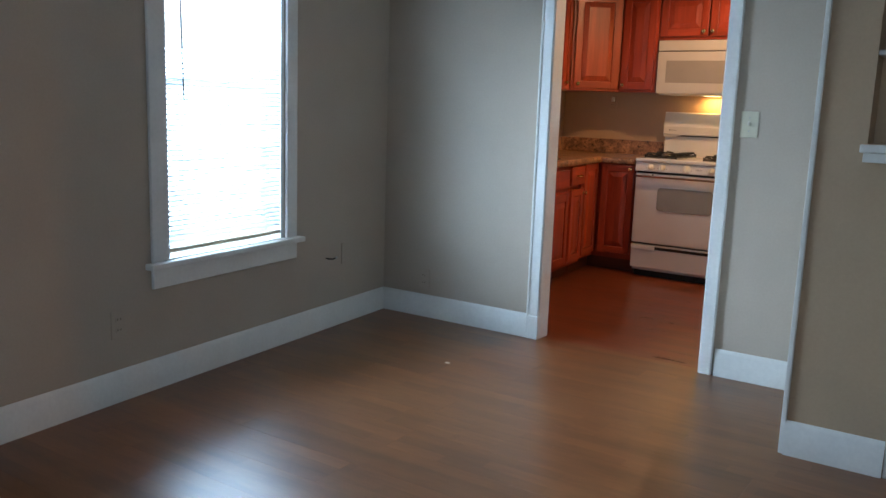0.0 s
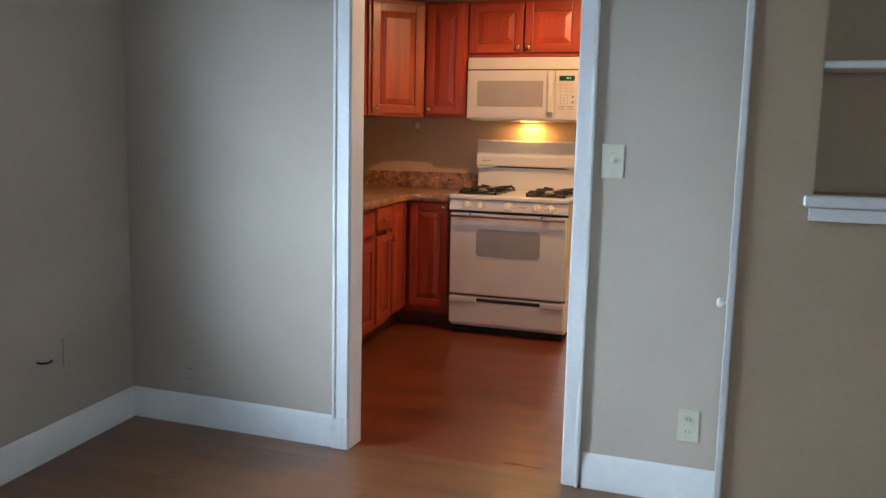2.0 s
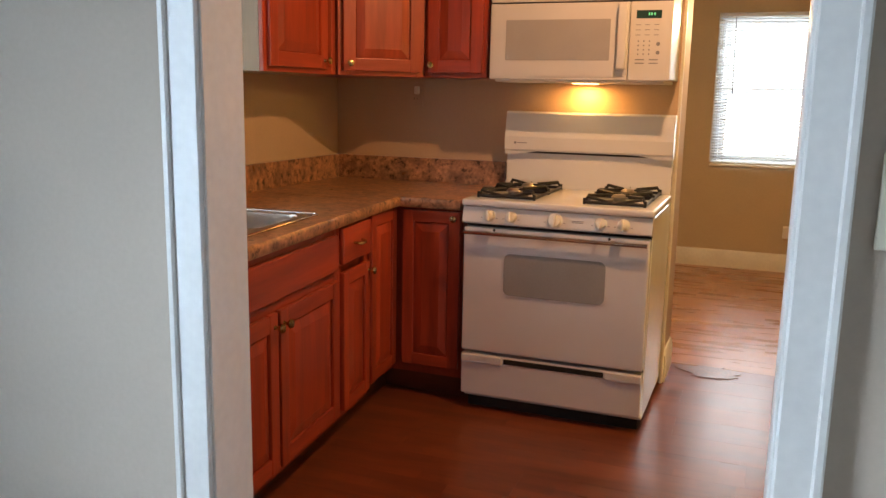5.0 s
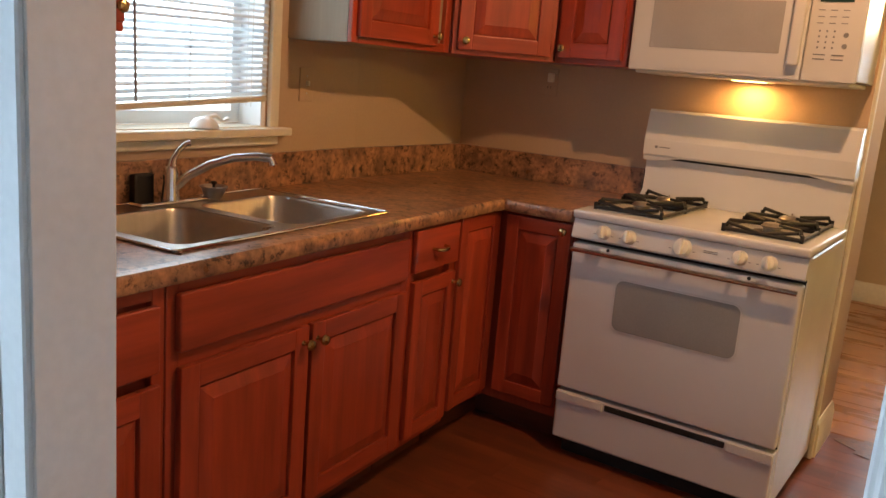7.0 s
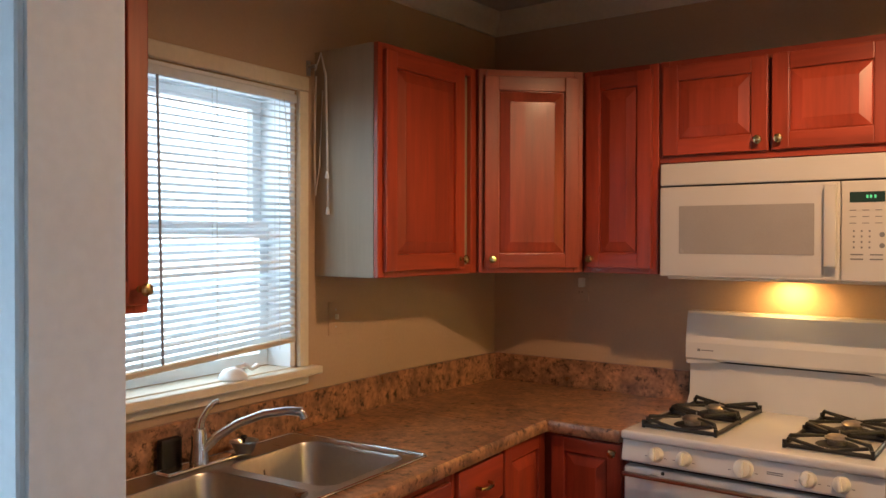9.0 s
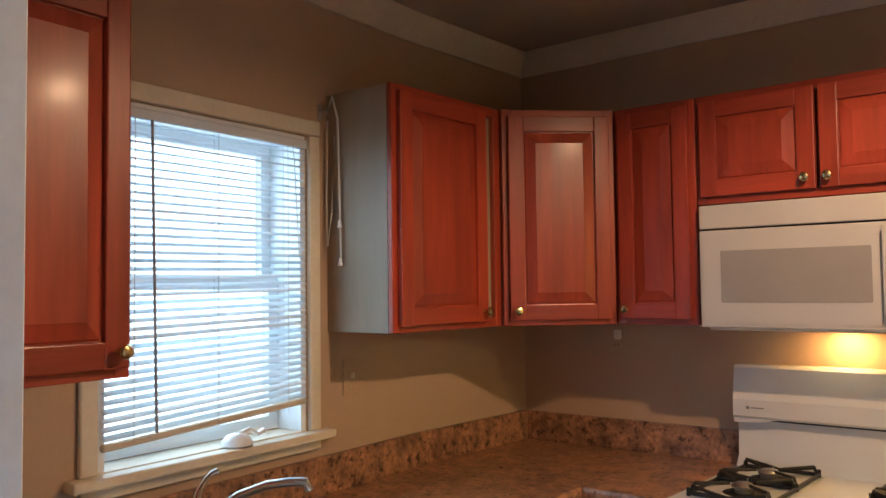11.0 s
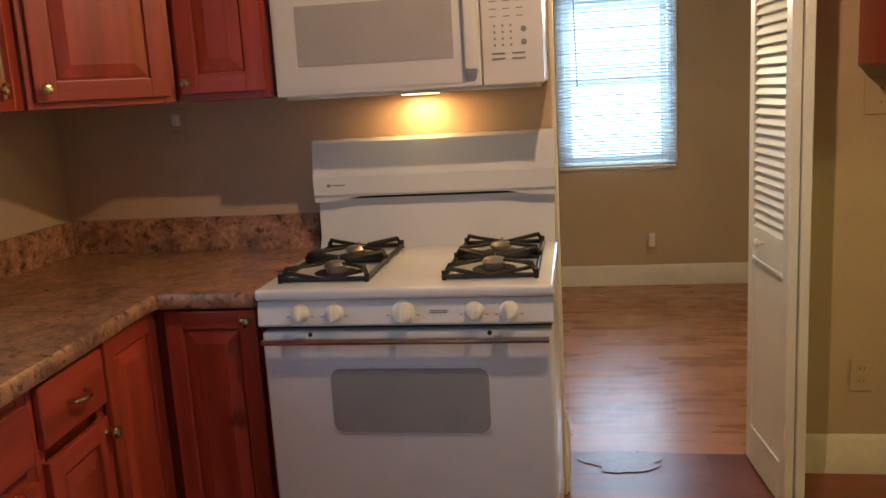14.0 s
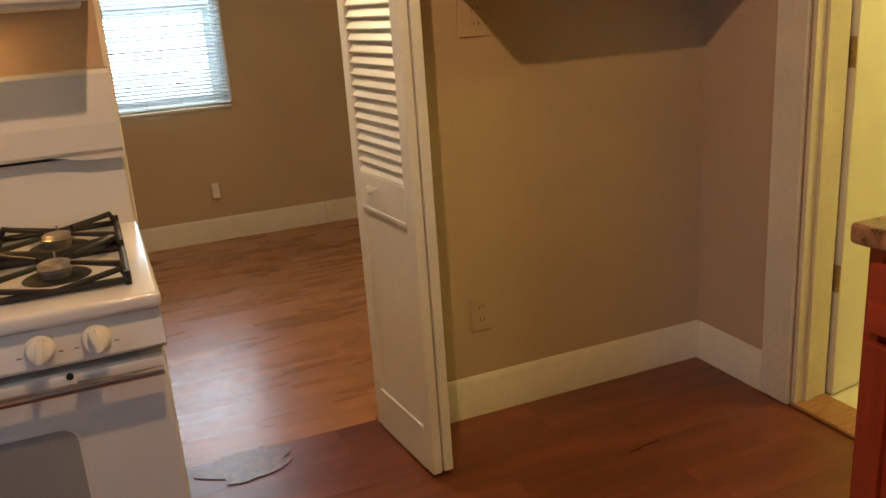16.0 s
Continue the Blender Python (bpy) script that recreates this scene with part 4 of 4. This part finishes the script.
# backguard: riser, dark slot, sloped panel
bg = bmesh.new()
prof = [(-0.0, 0.86), (-0.085, 0.86), (-0.085, 0.905), (-0.062, 0.935), (-0.055, 1.055), (-0.0, 1.055)]
fa = [bg.verts.new((0.004, y, z)) for y, z in prof]
fb = [bg.verts.new((W - 0.004, y, z)) for y, z in prof]
for k in range(6):
    bg.faces.new((fa[k], fa[(k + 1) % 6], fb[(k + 1) % 6], fb[k]))
bg.faces.new(fa)
bg.faces.new(fb[::-1])
guard = part("backguard", bg, ENAMEL, stove, "", True)
bg = bmesh.new()
prof = [(-0.0, 1.066), (-0.088, 1.066), (-0.094, 1.074), (-0.094, 1.130), (-0.074, 1.236), (-0.066, 1.245), (0.0, 1.245)]
fa = [bg.verts.new((0.0, y, z)) for y, z in prof]
fb = [bg.verts.new((W, y, z)) for y, z in prof]
for k in range(7):
    bg.faces.new((fa[k], fa[(k + 1) % 7], fb[(k + 1) % 7], fb[k]))
bg.faces.new(fa)
bg.faces.new(fb[::-1])
bp = part("backguard_panel", bg, ENAMEL, stove)
part("badge", block(0.045, 0.056, -0.0955, -0.093, 1.098, 1.108), PRINT, bp, "small dark maker's badge")
part("badge", block(0.060, 0.105, -0.0952, -0.093, 1.101, 1.105), PRINT, bp)
for a, way in ((0.0, 1), (W, -1)):
    bm = bmesh.new()
    ends = [[bm.verts.new((a + way * x, y, z)) for x, z in ((0.0, 1.050), (0.07, 1.052), (0.15, 1.0655), (0.0, 1.0665))] for y in (-0.086, -0.01)]
    for k in range(4):
        bm.faces.new((ends[0][k], ends[0][(k + 1) % 4], ends[1][(k + 1) % 4], ends[1][k]))
    bm.faces.new(ends[0])
    bm.faces.new(ends[1][::-1])
    part("side_cap", bm, ENAMEL, guard)
part("slot", block(0.07, W - 0.07, -0.052, -0.02, 1.0545, 1.0665), GAP, guard, "long black vent slot")

# ---- microwave over the stove ----
mw = thing("microwave", pose(0.927, 0, 1.378), "white over-the-range microwave with its lamp on", "microwave")
MW, MH = 0.760, 0.402
part("body", block(0.001, MW - 0.001, -0.330, -0.002, 0.012, MH, 0.003), MICROWHITE, mw)
part("underside", block(0.02, MW - 0.02, -0.325, -0.01, -0.004, 0.0115, 0.004), BISQUE, mw)
part("vent_grille", block(0.001, MW - 0.001, -0.346, -0.331, 0.325, MH, 0.005, 2), MICROWHITE, mw)
part("gap", block(0.004, MW - 0.004, -0.336, -0.331, 0.318, 0.326), GAP, mw)
dr = part("door", block(0.001, 0.590, -0.348, -0.331, 0.006, 0.319, 0.005, 2), MICROWHITE, mw)
part("door_inset", pane(0.012, 0.545, 0.020, 0.300, -0.3505, -0.347, 0.004), MICROWHITE, dr)
part("door_window", pane(0.072, 0.515, 0.086, 0.252, -0.352, -0.349, 0.004), MWGLASS, dr, "grey perforated window")
part("handle", box(block(0.548, 0.586, -0.382, -0.366, 0.050, 0.310, 0.007, 3), 0.552, 0.582, -0.368, -0.347, 0.262, 0.306, 0.004), MICROWHITE, dr, "broad white door handle", True)
cpn = part("control_panel", block(0.593, MW - 0.001, -0.348, -0.331, 0.006, 0.319, 0.005, 2), MICROWHITE, mw)
part("display", block(0.617, 0.716, -0.3500, -0.347, 0.252, 0.284), DISPLAY, cpn, "black clock display")
for k, dx in enumerate((0.0, 0.010, 0.022)):
    part("digit", block(0.664 + dx, 0.670 + dx, -0.3512, -0.3498, 0.264, 0.274), GREEN, cpn, "lit green clock digits")
for row in range(3):
    for col in range(3):
        part("button", block(0.617 + col * 0.036, 0.636 + col * 0.036, -0.3500, -0.347, 0.226 - row * 0.020, 0.2285 - row * 0.020), PRINT, cpn)
for row in range(4):
    for col in range(3):
        x, z = 0.627 + col * 0.022, 0.160 - row * 0.017
        part("button", block(x, x + 0.005, -0.3500, -0.347, z, z + 0.006), PRINT, cpn)
for row in range(2):
    part("button", lathe(bmesh.new(), [(0.008, 0), (0.007, 0.0025), (0.001, 0.0026)], (0.708, -0.3475, 0.152 - row * 0.034), 14, "-y"), PRINT, cpn)
    for col in range(2):
        part("button", block(0.620 + col * 0.055, 0.656 + col * 0.055, -0.3500, -0.347, 0.088 - row * 0.014, 0.092 - row * 0.014), PRINT, cpn)
part("lamp_lens", block(0.33, 0.43, -0.19, -0.09, -0.0075, -0.0035, 0.002), HOODGLASS, mw, "lit warm lamp lens")


# ---- refrigerator ----
fr = thing("refrigerator", pose(2.302, -2.425, 0), "white top-freezer refrigerator with its back to the wall", "refrigerator")
part("body", block(0, 0.72, 0, 0.70, 0.03, 1.66, 0.008, 2), FRIDGE, fr)
part("freezer_door", block(0.002, 0.718, 0.712, 0.778, 1.160, 1.66, 0.012, 3), FRIDGE, fr)
part("fridge_door", block(0.002, 0.718, 0.712, 0.778, 0.10, 1.138, 0.012, 3), FRIDGE, fr)
part("gasket", block(0.012, 0.708, 0.701, 0.711, 0.11, 1.65), PLATE, fr)
part("hinge", box(block(0.008, 0.05, 0.69, 0.765, 1.141, 1.157, 0.002), -0.004, 0.012, 0.66, 0.70, 1.135, 1.165, 0.002), STEEL, fr, "steel centre hinge")
part("base_grille", block(0.01, 0.71, 0.66, 0.74, 0.0, 0.09, 0.004), GAP, fr)


# ---- lamps ----
kl = thing("ceiling_lamp", pose(1.86, -1.24, TOP), "lit ceiling lamp under an opaque brass shade", "lamp")
part("canopy", lathe(bmesh.new(), [(0.07, 0), (0.07, -0.02), (0.05, -0.03), (0.001, -0.031)], (0, 0, 0), 28), BRASS, kl, "", True)
part("stem", rod(bmesh.new(), (0, 0, -0.03), (0, 0, -0.15), 0.012), BRASS, kl, "", True)
part("shade", lathe(bmesh.new(), [(0.03, -0.12), (0.10, -0.15), (0.135, -0.205), (0.130, -0.205), (0.096, -0.155), (0.028, -0.126)], (0, 0, 0), 32), BRASS, kl, "opaque metal shade", True)
part("bulb", lathe(bmesh.new(), [(0.012, -0.150), (0.014, -0.158), (0.024, -0.168), (0.026, -0.182), (0.016, -0.194), (0.001, -0.198)], (0, 0, 0), 18), WARMGLASS, kl, "", True)
fl = thing("ceiling_lamp", pose(1.96, 0.80, 2.155), "lit white dome ceiling lamp with a small finial", "lamp")
part("rim", lathe(bmesh.new(), [(0.122, 0), (0.122, -0.012), (0.112, -0.018), (0.001, -0.018)], (0, 0, 0), 32), TRIM, fl, "", True)
part("shade", lathe(bmesh.new(), [(0.111, -0.019), (0.108, -0.030), (0.088, -0.050), (0.05, -0.062), (0.001, -0.066)], (0, 0, 0), 32), FOGGED, fl, "lit frosted glass dome", True)
part("finial", lathe(bmesh.new(), [(0.009, -0.066), (0.010, -0.074), (0.005, -0.082), (0.001, -0.084)], (0, 0, 0), 12), BRASS, fl, "", True)
bl = thing("ceiling_lamp", pose(4.5, -0.9, 2.4), "lit bathroom ceiling lamp", "lamp")
part("shade", lathe(bmesh.new(), [(0.13, 0), (0.12, -0.05), (0.07, -0.09), (0.001, -0.1)], (0, 0, 0), 24), WARMGLASS, bl, "", True)


# ---- plates on the walls ----
def plate(m, label, kind="outlet", category="outlet", w=0.072, hgt=0.116, mat=PLATE):
    """Local: -y out of the wall, centred."""
    t = thing(kind, m, label, category)
    part("cover", block(-w / 2, w / 2, -0.006, -0.0005, -hgt / 2, hgt / 2, 0.003, 2), mat, t)
    if kind == "light_switch":
        part("toggle", block(-0.005, 0.005, -0.018, -0.005, -0.004, 0.014, 0.002), BISQUE, t)
        for z in (-0.03, 0.03):
            part("screw", rod(bmesh.new(), (0, -0.0072, z), (0, -0.005, z), 0.0035, seg=10), STEEL, t)
    elif kind == "outlet":
        for z in (-0.022, 0.022):
            s = part("socket", pane(-0.016, 0.016, z - 0.014, z + 0.014, -0.0085, -0.005, 0.010), mat, t)
            part("slot", box(box(bmesh.new(), -0.008, -0.006, -0.0095, -0.008, z - 0.003, z + 0.006), 0.006, 0.008, -0.0095, -0.008, z - 0.003, z + 0.006), GAP, s)
    return t


plate(pose(2.247, LY, 1.200), "ivory toggle light switch beside the doorway", "light_switch", "switch", 0.078, 0.118)
plate(pose(2.555, LY, 0.285), "ivory wall outlet above the baseboard")
plate(pose(0.475, LY, 0.225), "wall outlet painted over in taupe", mat=PAINT)
plate(SK @ pose(0, -1.015, 1.236, 0, 0, 90), "tan-painted switch plate above the worktop", "light_switch", "switch", 0.075, 0.118, TAN)
plate(pose(0.44, 0, 1.312), "tan-painted outlet above the worktop by the corner", mat=TAN)
plate(SL @ pose(0, -1.975, 0.322, 0, 0, 90), "taupe-painted outlet below the window", mat=PAINT)
plate(SL @ pose(0, -0.411, 0.400, 0, 0, 90), "taupe-painted blank plate beside a cable stub", "wall_plate", "plate", mat=PAINT)
night = thing("night_light", pose(0.452, -0.0096, 1.335), "small pale plug-in night light in an outlet", "night light")
part("body", block(-0.011, 0.011, -0.026, 0, -0.022, 0.016, 0.005, 2), BISQUE, night)
plate(pose(2.70, 0.205, 0.355), "tan-painted outlet low in the alcove", mat=OCHRE)
plate(pose(2.735, 0.205, 1.285), "tan-painted wall plate in the alcove", mat=OCHRE, w=0.115)
plate(pose(2.265, 3.05, 0.275), "tan-painted outlet in the back room", "outlet", mat=OCHRE)
fresh = thing("plug_in_freshener", pose(2.263, 3.0415, 0.300), "small ivory plug-in device in an outlet", "plug-in")
part("body", block(-0.022, 0.022, -0.035, 0, -0.030, 0.062, 0.006, 2), BISQUE, fresh)
strike = thing("strike_plate", pose(2.657, -2.80, 0.87, 0, 0, 90), "small brown latch on the closet casing", "latch")
part("plate", block(-0.012, 0.012, 0.0005, 0.004, -0.025, 0.025, 0.001), THRESH, strike)

# niche shelves
sh = thing("niche_ledge", pose(2.815, -3.545, 1.100), "white painted ledge under the wall niche", "ledge")
part("board", block(0.0, 0.93, -0.012, 0.160, 0.030, 0.058, 0.004), TRIM, sh)
part("apron", block(0.012, 0.918, -0.004, 0.013, -0.002, 0.029, 0.002), TRIM, sh)
for z in (1.455, 1.685):
    s = thing("niche_shelf", pose(2.8355, -3.525, z), "thin white painted shelf in the wall niche", "shelf", "niche shelves")
    part("board", block(0.0, 0.864, 0, 0.144, 0, 0.018, 0.003), TRIM, s)

# return-air grille
vent = thing("air_vent", pose(3.008, -3.531, 0.0), "white steel return-air grille low on the wall", "vent")
part("frame", box(box(box(box(bmesh.new(), 0, 0.38, -0.010, -0.001, 0.378, 0.405, 0.003), 0, 0.38, -0.010, -0.001, 0, 0.027, 0.003), 0, 0.027, -0.010, -0.001, 0.027, 0.378, 0.003), 0.353, 0.38, -0.010, -0.001, 0.027, 0.378, 0.003), VINYL, vent)
part("backing", block(0.02, 0.36, -0.0025, -0.0012, 0.02, 0.385), GAP, vent, "black sheet that stands in for the shaded duct")
bm = block(0.027, 0.353, -0.0008, 0.0008, -0.0045, 0.0045)
bmesh.ops.rotate(bm, verts=bm.verts, cent=(0, 0, 0), matrix=Matrix.Rotation(radians(30), 3, "X"))
sl = mesh_of("slat", bm, VINYL)
for k in range(25):
    s = new("slat", sl)
    s.parent = vent
    s.location = (0, -0.008, 0.036 + k * 0.0138)
part("divider", block(0.184, 0.196, -0.0135, -0.002, 0.027, 0.378), VINYL, vent)

# cable stub out of the window wall
cb = thing("coax_cable", SL @ pose(0, -0.585, 0.392, 0, 0, 90), "short black coaxial cable stub poking out of the wall", "cable")
part("jacket", tube(bmesh.new(), [(0, 0.004, 0), (0.004, -0.02, -0.002), (0.02, -0.03, -0.004), (0.045, -0.028, -0.002)], 0.004, 8), BLACK, cb, "", True)
part("plug", rod(bmesh.new(), (0.045, -0.028, -0.002), (0.062, -0.027, 0.0), 0.006, seg=10), STEEL, cb)

# cords hooked beside the kitchen window
cd = thing("blind_cord", pose(0.055, -1.172, 2.06, 0, 0, 0), "pale blind cords hanging down the cabinet's end panel", "cord")
for k, (x, zb) in enumerate(((0.045, -0.32), (0.048, -0.44))):
    c = part("cord", tube(bmesh.new(), [(0.0, -0.012, 0.02), (0.028, -0.014, 0.075), (x, -0.010, 0.0), (x + 0.004, -0.008, zb * 0.5), (x + 0.008, -0.008, zb)], 0.0030, 6), CORD, cd, "", True)
    part("tassel", lathe(bmesh.new(), [(0.003, 0.0), (0.005, -0.006), (0.008, -0.024), (0.001, -0.026)], (x + 0.008, -0.010, zb), 10), VINYL, c, "white plastic tassel", True)
part("cord", tube(bmesh.new(), [(0.002, -0.010, 0.0), (-0.004, -0.012, -0.25), (0.004, -0.014, -0.40), (0.018, -0.010, -0.30), (0.03, -0.008, -0.05)], 0.0030, 6), CORD, cd, "", True)
hk = thing("curtain_bracket", SK @ pose(0.0, -1.155, 2.085, 0, 0, 90), "small grey metal curtain-rod bracket on the wall", "bracket")
part("plate", block(-0.010, 0.010, -0.004, -0.0005, -0.025, 0.025, 0.001), STEEL, hk)
part("arm", rod(bmesh.new(), (0, -0.003, 0.006), (0, -0.035, 0.006), 0.006, seg=10), STEEL, hk)


# ---- bathroom door ----
door_2 = thing("door_2", pose(RX + 0.138, -0.255, 0.012, 0, 0, 8), "pale flush bathroom door standing open into the bathroom", "door")
door_2["kind"] = "structure"
part("leaf", block(0.0, 0.70, -0.036, 0.0, 0, 2.01, 0.002), BATHDOOR, door_2)
for z in (0.40, 1.10, 1.80):
    hg = part("hinge", box(box(bmesh.new(), -0.0025, 0.0, -0.034, -0.002, z - 0.045, z + 0.045), -0.028, -0.004, 0.001, 0.0035, z - 0.045, z + 0.045), AGED, door_2, "brass butt hinge")
    part("knuckle", rod(bmesh.new(), (-0.004, 0.004, z - 0.046), (-0.004, 0.004, z + 0.046), 0.006, seg=10), AGED, hg, "", True)
    for dz in (-0.03, 0.0, 0.03):
        part("screw", rod(bmesh.new(), (-0.0045, -0.018, z + dz), (-0.002, -0.018, z + dz), 0.004, seg=8), BURNER, hg)
fr2 = tagged(new("door_3"), "cream painted bathroom door frame", "door frame", "", "structure")
fr2.matrix_world = pose(RX, -0.26, 0)
part("casing", block(-0.018, -0.001, 0.004, 0.125, 0, 2.11, 0.004), CREAM, fr2)
part("casing", block(-0.018, -0.001, -0.845, -0.725, 0, 2.11, 0.004), CREAM, fr2)
part("casing", block(-0.018, -0.001, -0.725, 0.004, 2.045, 2.11, 0.004), CREAM, fr2)
part("jamb", block(-0.004, 0.124, -0.016, -0.001, 0.015, 2.03), CREAM, fr2)
part("jamb", block(-0.004, 0.124, -0.72, -0.705, 0.015, 2.03), CREAM, fr2)
part("stop", block(0.03, 0.065, -0.028, -0.016, 0.015, 2.03, 0.002), CREAM, fr2)

# scuffed film on the floor at the opening, chips by the door
film_sheet = thing("floor_film", pose(1.90, 0.27, 0.0025), "scuffed shiny adhesive film stuck to the floor", "film")
bm = bmesh.new()
rnd = random.Random(5)
n = 22
ring = [bm.verts.new((0.16 * math.cos(2 * math.pi * k / n) * rnd.uniform(0.55, 1.1), 0.10 * math.sin(2 * math.pi * k / n) * rnd.uniform(0.7, 1.1), 0)) for k in range(n)]
face = bm.faces.new(ring)
bmesh.ops.extrude_face_region(bm, geom=[face])
for v in bm.verts:
    if v in ring:
        v.co.z += 0.0012
part("sheet", bm, SHEET, film_sheet)
chip = thing("paper_scrap", pose(1.10, -3.43, 0.0022), "tiny white scrap of paper on the floor", "scrap")
part("scrap", block(-0.012, 0.012, -0.008, 0.008, 0, 0.004, 0.002), TRIM, chip)


# ---- floors, laid in planks ----
def plank_floor(name, x0, x1, y0, y1, label, seed, mat):
    sub = structure(name, block(x0, x1, y0, y1, -0.10, -0.003), JOINT, label)
    rnd = random.Random(seed)
    cache = {}
    pw, pl = 0.19, 1.22
    y = y0
    while y < y1 - 0.01:
        w = min(pw, y1 - y)
        x = x0 - rnd.uniform(0, pl)
        while x < x1:
            a, b = max(x, x0), min(x + pl, x1)
            if b - a > 0.03:
                key = (round(b - a, 3), round(w, 3))
                if key not in cache:
                    hx, hy, g = key[0] / 2, key[1] / 2, 0.0001
                    bm = bmesh.new()
                    lo = [bm.verts.new(p) for p in ((-hx + g, -hy + g, -0.003), (hx - g, -hy + g, -0.003), (hx - g, hy - g, -0.003), (-hx + g, hy - g, -0.003))]
                    mi = [bm.verts.new((v.co.x, v.co.y, -0.0003)) for v in lo]
                    hi = [bm.verts.new((v.co.x - math.copysign(0.0003, v.co.x), v.co.y - math.copysign(0.0003, v.co.y), 0)) for v in lo]
                    for p, q in ((lo, mi), (mi, hi)):
                        for k in range(4):
                            bm.faces.new((p[k], p[(k + 1) % 4], q[(k + 1) % 4], q[k]))
                    bm.faces.new(hi)
                    cache[key] = mesh_of("plank", bm, mat)
                ob = new("plank", cache[key])
                ob.parent = sub
                ob.location = ((a + b) / 2, y + w / 2, 0)
            x += pl
        y += pw
    return sub


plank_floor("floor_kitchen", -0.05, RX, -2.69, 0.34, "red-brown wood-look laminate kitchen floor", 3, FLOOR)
plank_floor("floor_far", 0.2, 4.2, 0.34, 3.05, "wood-look laminate floor of the back room, lamplight in its orange", 4, FLOOR_FAR)
plank_floor("floor_living", LX - 0.16, 4.5, -8.2, -2.69, "worn wood-look laminate living room floor", 6, FLOOR_WORN)
bath = structure("floor_bath", block(RX, 5.4, -2.3, 0.1, -0.1, -0.003), GROUT, "cream tiled bathroom floor")
bm = block(-0.148, 0.148, -0.148, 0.148, -0.003, 0.004, 0.002)
tile = mesh_of("tile", bm, TILE)
for i in range(6):
    for j in range(8):
        ob = new("tile", tile)
        ob.parent = bath
        ob.location = (3.865 + 0.3 * i, -0.06 - 0.3 * j, 0)
